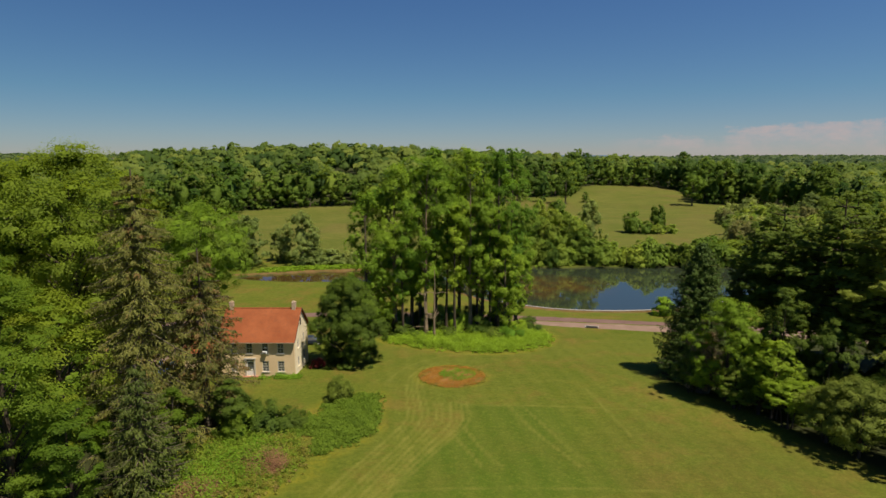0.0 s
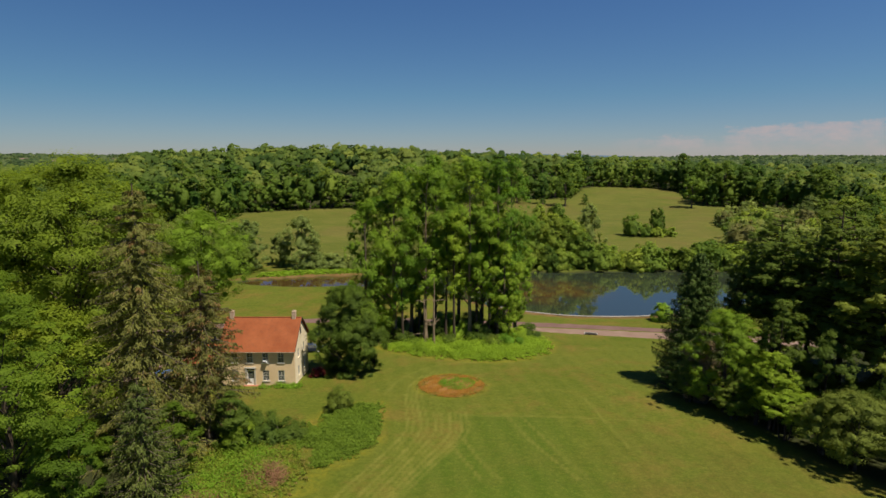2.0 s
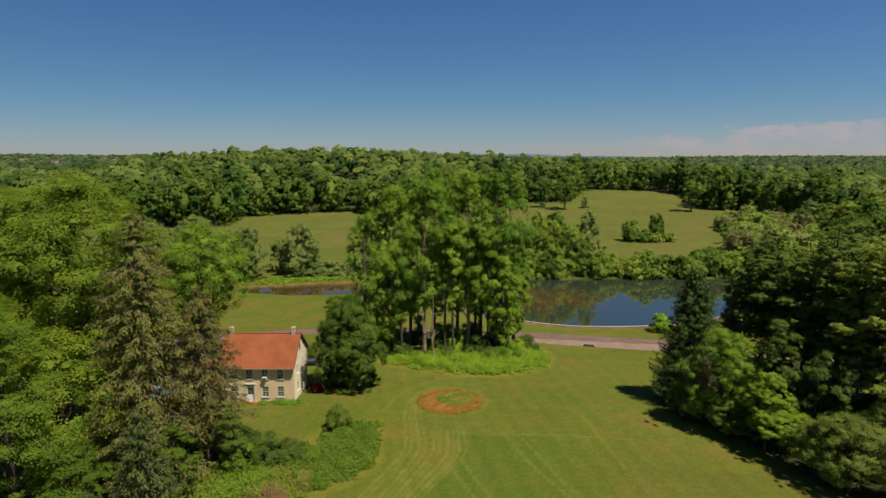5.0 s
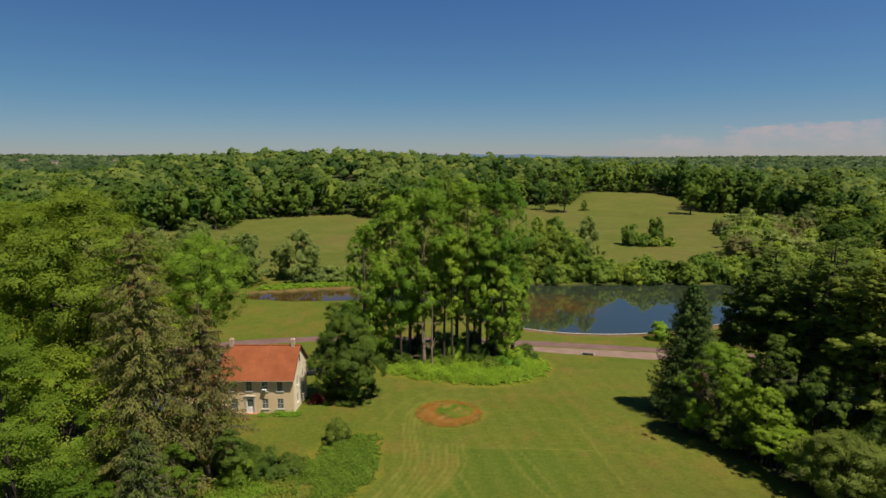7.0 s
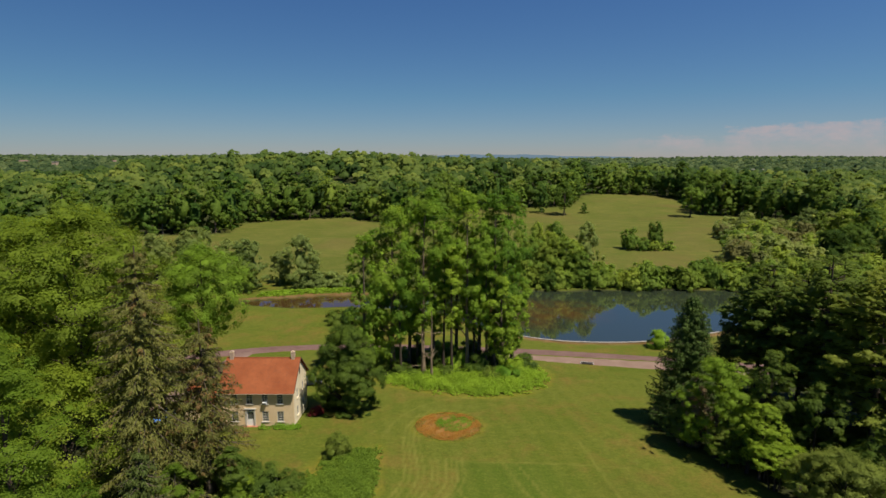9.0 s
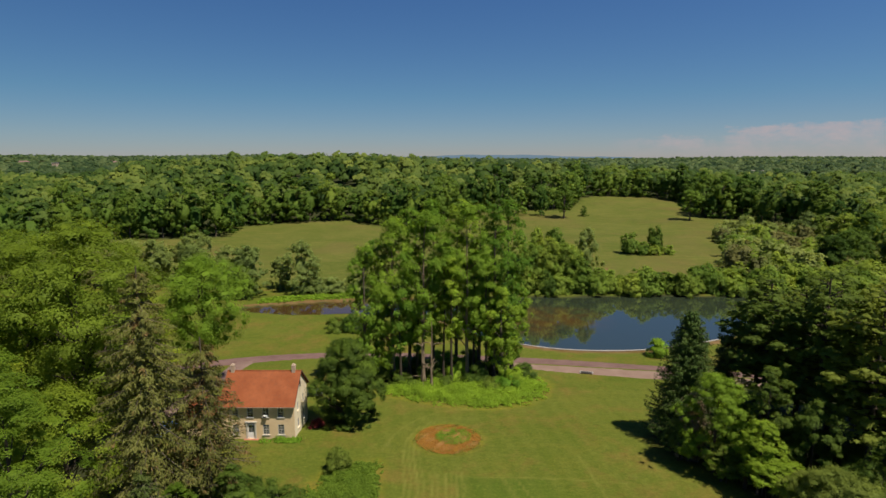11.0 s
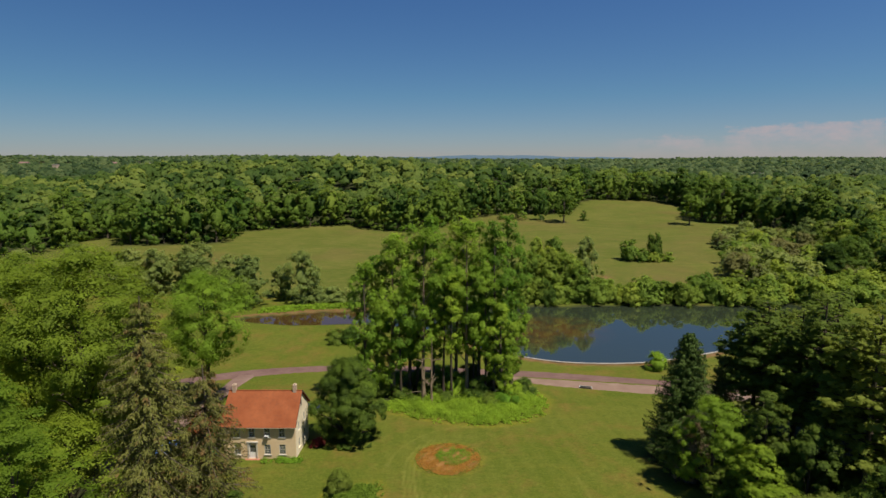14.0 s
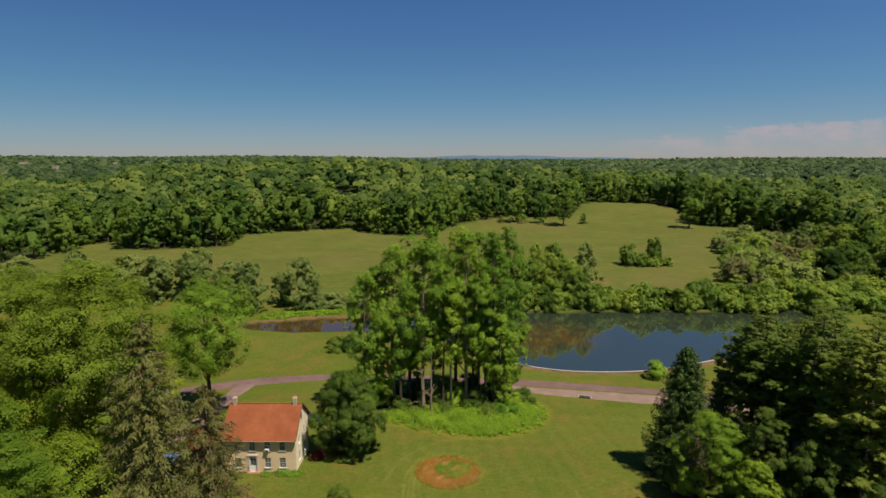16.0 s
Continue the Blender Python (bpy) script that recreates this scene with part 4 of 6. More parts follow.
# the grove of tall locusts between lawn and road
GROVE = [(-9.4, 108.5, 32, 4.0, 6.6, 7600), (-13.0, 112.5, 28, 3.0, 5.2, 5200), (-14.4, 106, 27, 2.6, 4.8, 5000), (-6.2, 111, 34.5, 7.0, 5.6, 5600), (-3.3, 107, 34.5, 9, 5.2, 5400), (-1.6, 112, 35.5, 8, 5.6, 5800), (3.2, 113, 35.5, 8, 5.4, 5800),
         (5.3, 108, 35, 9.5, 5.2, 5600), (7.8, 113, 35, 6, 5.0, 5600), (10.6, 110, 35, 6, 5.0, 5800), (13.4, 113, 35.5, 6, 5.0, 5400), (14.8, 114.0, 22, 3.0, 4.4, 5200), (11.8, 106.5, 19, 2.8, 3.9, 4200)]
for i, (x, y, h, cl, rad, n) in enumerate(GROVE):
    broadleaf("locust_tree", x, y, h, cl, rad * 0.9, LEAF_GROVE, BARK_PALE if i in (0, 4, 7) else BARK,
              "tall thin-trunked locust tree with airy bright green crown in the grove", 100 + i, int(n * 1.5), 0.2, "locusts in the grove",
              clumps=440, base=0.40 if i != 0 else 0.55, low=0.55, limbs=34, lump=0.125, flat=1.0, lobes=36, lobe=0.30, fuzz=0.3)
for i, (x, y, h, rad) in enumerate([(12.2, 103.5, 5.2, 2.6), (9.6, 103, 4.2, 2.4), (1.0, 105, 3.4, 2.2), (-5.5, 104.5, 3.0, 2.0), (14.8, 108, 5.0, 2.6), (-2.0, 109, 5.5, 2.6), (6.0, 106, 4.0, 2.3),
                                    (-8.2, 106.5, 4.4, 2.4), (3.4, 109.5, 6.0, 2.8), (8.2, 107.5, 6.5, 2.8), (-11.4, 107.5, 4.6, 2.5), (-5.2, 113, 6.5, 3.0), (0.8, 115, 6.5, 3.0), (6.0, 115.5, 6.5, 3.0), (11.5, 114.5, 7.0, 3.0), (16.8, 110.5, 5.4, 2.6), (-9.8, 112.5, 6.0, 2.8)]):
    shrub("undergrowth_shrub", x, y, h * (0.5 if y < 107 or x > 13 else 0.75), rad * 0.9, LEAF_HERB if i % 4 == 0 else LEAF_UNDER, "green shrub under the locust grove", 140 + i, 2400, 0.15, "undergrowth in the grove")

def dead_tree(x, y, h, seed):
    """A bare pale snag with broken limbs."""
    r = np.random.default_rng(seed)
    ob = empty("dead_tree", x, y, ground_at(x, y))
    tp, tr = trunk_line(r, h, 0.03, 7, 0.26)
    part("trunk", raw_mesh("trunk", *tube(tp, tr, 7), True), BARK_PALE, ob)
    for i in range(9):
        z = h * r.uniform(0.22, 0.95)
        a = r.uniform(0, 2 * np.pi)
        L = r.uniform(1.2, 3.2)
        o = np.array([np.interp(z, tp[:, 2], tp[:, 0]), np.interp(z, tp[:, 2], tp[:, 1]), z])
        e = o + np.array([np.cos(a) * L, np.sin(a) * L, r.uniform(-0.6, 1.4)])
        part("branch", raw_mesh("branch", *tube([o, o * 0.5 + e * 0.5 + np.array([0, 0, 0.25]), e], [0.09, 0.06, 0.02], 5), True), BARK_PALE, ob)
    return tagged(ob, "bare dead tree with pale broken branches in the grove", "tree")


for i, (x, y, h, cl, rad) in enumerate([(-4.6, 109.6, 27, 11, 3.2), (0.6, 108.4, 29, 13, 3.2), (2.2, 106.2, 25, 10, 3.0), (6.6, 110.6, 28, 12, 3.2), (9.0, 107.2, 26, 9, 3.0), (-7.6, 106.0, 23, 7, 3.2)]):
    broadleaf("locust_tree", x, y, h, cl, rad, LEAF_GROVE, BARK_DARK, "slender locust tree with a long bare dark stem in the grove", 120 + i, 3000, 0.2, "locusts in the grove",
              clumps=70, base=0.30, low=0.55, limbs=14, lump=0.24, flat=0.9, lobes=14, lobe=0.40)
dead_tree(-1.6, 103.6, 13.0, 149)
dead_tree(-3.4, 104.4, 9.0, 148)

# dark maple beside the house
broadleaf("maple_tree", -14.3, 85.6, 13.4, 0.3, 5.4, LEAF_MAPLE, BARK_DARK, "dense dark green maple tree with low crown beside the house", 158, 40000, 0.13, clumps=560, base=0.4, low=0.5, lump=0.12, flat=0.85, foot=0.80, lobes=40, lobe=0.29, hollow=0.6, fuzz=0.22, core=0.55, hull=0.6)

# trees at the left
broadleaf("locust_tree", -47.5, 73.0, 31.6, 8, 11.5, LEAF_LOCUST, BARK_DARK, "large spreading locust tree with dark forked trunk beside the driveway", 160, 34000, 0.2, clumps=460, base=0.6, low=0.6, limbs=50, lump=0.145, flat=0.7, stems=2, lobes=62, lobe=0.27)
broadleaf("locust_tree", -58, 66.0, 29.0, 8, 8.5, LEAF_LOCUST, BARK_DARK, "large locust tree with bright green crown behind the spruces", 161, 14000, 0.23, clumps=150, base=0.5, limbs=24, lump=0.17, hollow=0.15, flat=0.6)
broadleaf("maple_tree", -35.5, 44.0, 21.0, 1.5, 6.2, LEAF_BRIGHT, BARK_DARK, "bright green maple tree with layered leaves down to the ground", 162, 23000, 0.122, clumps=300, base=0.4, limbs=30, lump=0.16, flat=0.5, lobes=46, lobe=0.33)
broadleaf("maple_tree", -44, 52.0, 22.0, 1.5, 6.0, LEAF_BRIGHT, BARK_DARK, "bright green maple tree among the spruces", 163, 12000, 0.18, clumps=200, base=0.4, limbs=24, lump=0.17, flat=0.5, lobes=40, lobe=0.34)
broadleaf("maple_tree", -31.0, 44.5, 10.5, 0.6, 3.6, LEAF_BRIGHT, BARK_DARK, "young bright green maple tree in front of the spruces", 164, 9000, 0.12, lump=0.18, flat=0.5, clumps=90, base=0.2, limbs=12)
broadleaf("locust_tree", -43.6, 103.0, 26.0, 9.0, 8.0, LEAF_YOUNG, BARK_DARK, "tall bright green tree with dark trunk beside the driveway", 165, 15000, 0.19, clumps=200, base=0.45, limbs=24, lump=0.2, flat=0.8, hollow=0.25)
broadleaf("maple_tree", -38.5, 55.0, 17.0, 1.0, 5.5, LEAF_BRIGHT, BARK_DARK, "bright green maple tree filling in behind the old spruce", 167, 9000, 0.17, clumps=110, base=0.35, limbs=18)
broadleaf("maple_tree", -51.0, 60.0, 20.0, 1.5, 6.5, LEAF_LOCUST, BARK_DARK, "green broadleaf tree under the large locust", 168, 9000, 0.2, clumps=100, base=0.35, limbs=18)
broadleaf("maple_tree", -62, 90.0, 24.0, 4, 7.5, LEAF_LOCUST, BARK_DARK, "broad green tree beyond the driveway", 166, 6000, 0.28, clumps=80, limbs=16)
broadleaf("locust_tree", -60.5, 80.0, 30.2, 6, 9.5, LEAF_LOCUST, BARK_DARK, "large locust tree with dark trunk at the wood's edge", 159, 16000, 0.22, clumps=240, base=0.5, limbs=26, lump=0.18, flat=0.65, lobes=48, lobe=0.3)
broadleaf("locust_tree", -49.5, 89.0, 22.0, 4, 7.2, LEAF_LOCUST, BARK_DARK, "green broadleaf tree beside the driveway", 158, 11000, 0.2, clumps=160, base=0.4, limbs=20, lump=0.15, flat=0.6, lobes=36, lobe=0.34)
tree("spruce_tree", spruce_meshes(170, 28.6, 7.8, 34, 12, 0.19, 150), -31.1, 57.8, LEAF_SPRUCE, BARK, "tall old spruce tree with sagging olive-brown boughs", group="spruces")
tree("spruce_tree", spruce_meshes(171, 20.4, 6.4, 24, 9, 0.19, 120, 0.28), -26.0, 60.2, LEAF_SPRUCE_BROWN, BARK, "old spruce tree with thinning brownish boughs and bare lower trunk", group="spruces")
tree("spruce_tree", spruce_meshes(172, 12.0, 3.6, 24, 11, 0.16, 66, 0.06, 0.25), -26.0, 46.5, LEAF_SPRUCE_DARK, BARK, "young dark green spruce tree in front of the old ones", group="spruces")
for i, (x, y, h, rad) in enumerate([(-22.5, 61.0, 3.6, 2.2), (-19.6, 60.2, 3.2, 2.3), (-17.2, 60.2, 2.5, 1.9), (-25, 62, 4.6, 2.2), (-21.9, 57, 4.2, 1.9), (-27.5, 50, 7.0, 2.4), (-30, 62, 5, 2.5)]):
    shrub("edge_shrub", x, y, h, rad, LEAF_BRIGHT if i > 3 else LEAF_UNDER, "leafy green shrub at the edge of the spruces", 180 + i, 3200, 0.12, "shrubs by the spruces")
broadleaf("maple_tree", -25.2, 50.6, 8.5, 0.4, 2.2, LEAF_BRIGHT, BARK_DARK, "bright green sapling among the spruces", 188, 3200, 0.12, clumps=50, base=0.1, limbs=8, flat=0.5)
broadleaf("maple_tree", -22.4, 57.4, 7.0, 0.3, 2.2, LEAF_UNDER, BARK_DARK, "bright green sapling among the spruces", 189, 3000, 0.12, clumps=50, base=0.1, limbs=8, flat=0.5)
shrub("lawn_shrub", -13.2, 69.2, 3.2, 1.6, LEAF_UNDER, "rounded green shrub on the lawn", 190, 4500, 0.085, clumps=46, lump=0.3, ragged=0.12)

# right-hand wood: fir, pines, maples, shrubs
tree("fir_tree", spruce_meshes(200, 19.4, 5.7, 54, 17, 0.20, 84, 0.02, 0.14, taper=0.62), 36.0, 79.0, LEAF_CEDAR, BARK_DARK, "dense dark green conical fir at the lawn's edge")
tree("fir_tree", spruce_meshes(201, 15.5, 3.0, 40, 12, 0.20, 40, 0.02, 0.2), 42.2, 81.0, LEAF_SPRUCE_DARK, BARK_DARK, "narrow dark fir in the shade of the pines")
PINES = [(46.8, 78.5, 24.6, 5.8, 10.5), (49.8, 71.2, 26.6, 6.2, 7.5), (55.5, 77, 26.2, 6.4, 6), (56.5, 68, 26.8, 6.4, 6), (51.6, 64.0, 26, 6.2, 7), (63, 73, 27, 6.5, 5), (61.5, 62, 27, 6.5, 6), (69, 82, 26.5, 6.5, 5), (52, 86, 22.5, 5.2, 4), (61, 88, 24.5, 6, 5), (48.6, 84.0, 21, 5.0, 9), (53.0, 80.5, 23, 5.2, 6), (71, 66, 28, 6.5, 8),
         # two unseen pines outside the view, added to cast shade on the wood's edge
         (61.0, 52.0, 26, 6.2, 8), (65.5, 57, 28, 6.5, 9)]
for i, (x, y, h, rad, cl) in enumerate(PINES):
    tree("pine_tree", pine_meshes(210 + i, h, rad, cl, 18, 6, 0.125, 9 if i < 6 else 6), x, y, LEAF_PINE, BARK_DARK, "tall white pine tree with level boughs and dark trunk", group="pines at the lawn's edge", rz=37 * i)
broadleaf("maple_tree", 44.6, 63.5, 11.5, 1.5, 3.6, LEAF_UNDER, BARK_DARK, "slender green tree in front of the pines", 232, 9000, 0.125, clumps=150, base=0.2, limbs=12, lump=0.14, flat=0.8, lobes=26)
for i, (kind, x, y, h, cl, rad, leaf, label, n, flat) in enumerate([
        ("maple_tree", 35.5, 68.8, 12.9, 1.0, 4.6, LEAF_YOUNG, "bright green young maple tree at the lawn's edge", 20000, 0.7),
        ("maple_tree", 38.2, 63.2, 9.3, 3.0, 2.5, LEAF_YOUNG, "low bright green maple tree in front of the pines", 9000, 0.6),
        ("dogwood_tree", 38.4, 60.4, 5.6, 2.2, 3.3, LEAF_YOUNG, "small layered pale green dogwood overhanging the lawn", 8000, 0.4),
        ("edge_shrub", 40.3, 56.8, 6.0, 1.3, 3.0, LEAF_EDGE, "olive-green shrub overhanging the lawn", 8000, 0.7),
        ("edge_shrub", 41.3, 53.4, 7.6, 1.3, 4.3, LEAF_EDGE, "broad rounded olive-green shrub overhanging the lawn", 14000, 0.75),
        ("edge_tree", 40.6, 66.4, 14.8, 4.0, 3.0, LEAF_UNDER, "slender olive-green tree before the pines", 8000, 0.7),
        ("edge_tree", 45.6, 53.0, 11.5, 1.0, 4.0, LEAF_UNDER, "leafy green tree in front of the pines", 9000, 0.7),
        ("edge_shrub", 44.4, 48.6, 7.6, 1.2, 3.7, LEAF_EDGE, "olive-green shrub overhanging the lawn", 9000, 0.7),
        ("edge_shrub", 32.9, 72.4, 5.6, 0.9, 2.3, LEAF_EDGE, "small olive-green shrub beside the fir", 6000, 0.75),
        ("edge_shrub", 35.4, 66.4, 5.0, 0.8, 2.2, LEAF_UNDER, "low dark green shrub below the maples", 5000, 0.75),
        ("edge_shrub", 37.4, 64.6, 4.6, 0.8, 2.0, LEAF_UNDER, "low dark green shrub below the maples", 4500, 0.75)]):
    tree(kind, broadleaf_meshes(230 + i, h, cl + 0.8, rad, n, 0.105, clumps=300, base=0.16, low=0.45, limbs=16, lump=0.12, flat=flat, foot=0.85, lobes=32, lobe=0.36, stems=3, fuzz=0.3, core=0.5), x, y, leaf, BARK_DARK, label, "shrub" if "shrub" in kind else "tree", "growth at the lawn's edge")
for i, (x, y, h, rad) in enumerate([(39.6, 77.4, 5.0, 2.4), (44.6, 80.5, 5.5, 2.8), (44, 72, 6.0, 3.0), (47, 67, 6.0, 2.8), (42.5, 77.5, 6.5, 3.0), (50, 74, 6.5, 3.0), (54, 64, 5.0, 3.0), (41.5, 69, 6.0, 2.6), (46, 82, 5.0, 2.8), (57, 72, 5.0, 2.8),
                                    (43, 65.5, 6.0, 2.8), (48, 60, 6.5, 3.0), (51.5, 67, 6.0, 3.0), (44.5, 58.5, 6.5, 2.8), (40.6, 73.0, 6.0, 2.6), (48.5, 79, 5.0, 2.8), (50.5, 54, 6.0, 3.0), (41.4, 62.8, 5.0, 2.4)]):
    shrub("undergrowth_shrub", x, y, h, rad, LEAF_MAPLE, "dark green shrub in the shade of the pines", 270 + i, 1300, 0.18, "undergrowth below the pines")
shrub("dry_shrub", 34.2, 72.2, 12.4, 2.4, LEAF_DRY, "half-dead brown shrub with bare twigs", 255, 5200, 0.10, ragged=0.35, clumps=70, lump=0.2, inner=False, stems=60)

# by the pond and on the far lawn
shrub("pond_shrub", 49.9, 126.6, 4.4, 2.3, LEAF_HERB, "rounded yellow-green shrub at the pond's edge", 260, 4500, 0.13, clumps=50, ragged=0.1)
shrub("lawn_shrub", -27.6, 147.5, 3.6, 3.0, LEAF_MAPLE, "low dark green shrub on the lawn before the creek", 261, 1300, 0.26, "shrubs before the creek")
shrub("lawn_shrub", -23.6, 146.8, 4.2, 3.0, LEAF_MAPLE, "low dark green shrub on the lawn before the creek", 262, 1300, 0.26, "shrubs before the creek")

# far bank of pond and creek: willows, shrubs
willow_forms = [broadleaf_meshes(300 + i, 14.0, 0.5, 6.0, 5000, 0.36, clumps=220, base=0.3, low=0.5, limbs=14, lump=0.145, stems=2, foot=0.9, lobes=34, lobe=0.32, fuzz=0.35, hollow=0.2, core=0.62, hull=0.42) for i in range(3)]
thicket_forms = [shrub_meshes(320 + i, 8.0, 4.6, 640, 0.54, clumps=45, lump=0.29, ragged=0.35) for i in range(4)]
bank_forms = [shrub_meshes(310 + i, 8.0, 4.4, 1000, 0.47, clumps=56, lump=0.27) for i in range(4)]


def place(kind, forms, k, x, y, scale, leaf, label, group, category, seed=0):
    """One of a few grown forms, turned and scaled, as a tree or shrub of its own."""
    ob = empty(kind, x, y, ground_at(x, y) - 0.1)
    ob.matrix_world = pose(x, y, ground_at(x, y) - 0.1, 0, 0, (seed * 73) % 360) @ Matrix.Diagonal((scale[0], scale[0], scale[1], 1))
    a, b = forms[k % len(forms)]
    p = new(a.name.split(".")[0], a)
    q = new(b.name.split(".")[0], b)
    for o, m in ((p, BARK), (q, leaf)):
        o.parent = ob
        if not o.data.materials:
            o.data.materials.append(m)
        o.material_slots[0].link = "OBJECT"
        o.material_slots[0].material = m
    return tagged(ob, label, category, group)


for i, (x, y, w, h) in enumerate([(-150, 200, 1.2, 1.15), (-132, 204, 1.2, 1.2), (-112, 203, 1.2, 1.15), (-100, 199, 1.1, 1.2), (-47.0, 191, 1.05, 1.2), (-64, 186, 1.05, 1.2), (-88, 203, 1.3, 1.3), (-75, 200, 1.0, 1.0), (-56, 196, 0.6, 0.8), (-92, 208, 1.0, 1.0), (51.5, 203, 0.95, 1.4), (-108, 214, 1.0, 0.8), (-122, 218, 1.0, 0.85), (-140, 222, 1.1, 0.8), (-72, 205, 0.7, 0.8)]):
    place("willow_tree", willow_forms, i, x, y, (w, h), LEAF_OLIVE, "grey-green willow tree on the far bank", "willows on the far bank", "tree", i)
for i, (x, y, w, h) in enumerate([(33, 199, 0.9, 1.45), (40, 201, 0.95, 1.5), (46, 198, 0.7, 1.1), (27, 196, 0.9, 1.3), (30.5, 193.5, 1.1, 1.2), (36.5, 195, 1.15, 1.3), (42.5, 194, 1.1, 1.15), (47.5, 193, 0.9, 0.85), (20, 198, 1, 1.4), (10, 197, 1, 1.3), (0, 196, 0.9, 1.1), (-64, 181, 0.7, 0.8), (-70, 183, 0.8, 0.9), (-78, 180, 0.9, 1.0)]):
    place("bank_tree", willow_forms, i + 1, x, y, (w * 0.86, h * 0.98), LEAF_SHRUB, "leafy green tree on the pond's far bank", "trees on the far bank", "tree", i + 20)
rb = np.random.default_rng(9)
k = 0
for x in np.arange(29, 128, 4.2):
    for row in range(2):
        s = rb.uniform(0.75, 1.2)
        yy = 189.3 + 5.0 * row + rb.normal(0, 0.8)
        place("bank_shrub", bank_forms, k, x + rb.normal(0, 1.0), yy, (s * 0.95, s * rb.uniform(0.75, 1.2)), LEAF_SHRUB if rb.random() < 0.7 else LEAF_WOOD,
              "dense green shrub on the pond's far bank", "shrubs on the far bank", "shrub", k)
        k += 1
for x, y in [(126, 185), (130, 190), (134, 186), (138, 192), (141, 186), (145, 191), (149, 187), (136, 197), (146, 198), (154, 195)]:
    s = rb.uniform(0.9, 1.3)
    place("bank_shrub", bank_forms, k, x, y, (s, s * rb.uniform(0.8, 1.2)), LEAF_SHRUB, "dense green shrub on the pond's far bank", "shrubs on the far bank", "shrub", k)
    k += 1
for x in np.arange(-44, 26, 4.2):
    s = rb.uniform(0.55, 0.95)
    place("bank_shrub", bank_forms, k, x + rb.normal(0, 1.0), 190.5 + rb.normal(0, 1.5), (s, s * rb.uniform(0.7, 1.0)), LEAF_OLIVE, "grey-green shrub on the creek's far bank", "shrubs on the creek bank", "shrub", k)
    k += 1
for i in range(120):
    y = rb.uniform(203, 335)
    x = rb.uniform(0.47, 0.86) * y + 6
    if poly_distance(WOOD, np.array([x]), np.array([y]))[0] < 0 or (y > 262 and x < 140):
        continue
    s = rb.uniform(0.9, 1.6)
    place("thicket_shrub", thicket_forms, i, x, y, (s * rb.uniform(0.8, 1.1), s * rb.uniform(0.6, 1.15)), (LEAF_OLIVE, LEAF_SHRUB, LEAF_SHRUB, LEAF_OLIVE, LEAF_BROWNED)[i % 5], "grey-green thicket shrub beyond the pond", "thicket beyond the pond", "shrub", i)
for i in range(17):
    y = rb.uniform(212, 330)
    x = rb.uniform(0.60, 0.86) * y + 8
    s = rb.uniform(0.95, 1.5)
    place("thicket_tree", willow_forms, i, x, y, (s * 0.9, s * rb.uniform(0.8, 1.05)), (LEAF_WOOD, LEAF_OLIVE, LEAF_SHRUB, LEAF_WOOD_DARK)[i % 4], "broad green tree rising from the thicket beyond the pond", "trees in the thicket", "tree", i + 60)
for i, (x, y, w, h) in enumerate([(-128, 198, 0.9, 0.85), (-118, 200, 0.8, 0.8), (-142, 196, 1.0, 0.9), (-106, 205, 0.9, 0.8)]):
    place("willow_tree", willow_forms, i + 1, x, y, (w, h), LEAF_BROWNED, "brownish half-leafed willow on the far bank", "willows on the far bank", "tree", i + 90)
for x, y, w, h in [(88, 266, 1.0, 1.35), (93, 263, 0.8, 0.8), (100, 267, 0.85, 1.75), (98, 262, 0.7, 0.65), (105, 263, 0.6, 0.6)]:
    place("field_shrub", bank_forms, k, x, y, (w, h), LEAF_WOOD if w == 0.85 else LEAF_SHRUB, "green bush in the meadow", "bushes in the meadow", "shrub", k)
    k += 1

# far woods: the front row as trees of their own, the rest as one mass
wood_forms = [broadleaf_meshes(330 + i, 25.0, 0.6 + 0.5 * (i % 3), 8.0, 1150, 0.50, clumps=120, core=0.72, hull=0.50, foot=0.95, base=0.45, low=0.45, limbs=6, lump=0.18, hollow=0.2, lobes=17, lobe=0.42, fuzz=0.10, bark_sides=5) for i in range(6)]
k = 0
rw = np.random.default_rng(21)
edge = resample(WOOD[1:33], 9.0)
for x, y in edge:
    if abs(x) > 0.80 * y + 12:
        continue
    if abs(x) > 260 and y < 400:
        continue
    s = rw.uniform(0.82, 1.22)
    # set back a little from the edge, into the wood
    j = 0
    while j < 6 and poly_distance(WOOD, np.array([x]), np.array([y]))[0] > -3.5:
        y += 2.0
        x += 1.2 if x > 130 else 0.0
        j += 1
    place("wood_tree", wood_forms, k, x + rw.normal(0, 1.5), y + rw.normal(0, 1.5), (s, s * rw.uniform(0.85, 1.15)), LEAF_WOOD if rw.random() < 0.55 else LEAF_WOOD_DARK,
          "large green broadleaf tree at the far wood's edge", "trees along the far wood", "tree", k)
    k += 1
for x, y, w, h, leaf in [(53, 413, 0.95, 0.86, LEAF_SHRUB), (70.9, 410, 0.62, 0.82, LEAF_WOOD_DARK), (101.3, 411, 0.42, 0.30, LEAF_WOOD), (42, 411, 0.3, 0.2, LEAF_WOOD),
                         (178, 526, 0.85, 0.36, LEAF_WOOD), (165, 527, 0.7, 0.36, LEAF_WOOD), (24, 420, 0.5, 0.34, LEAF_SHRUB)]:
    place("field_tree", wood_forms, k, x, y, (w, h), leaf, "leafy green tree standing in the meadow", "trees in the meadow", "tree", k)
    k += 1
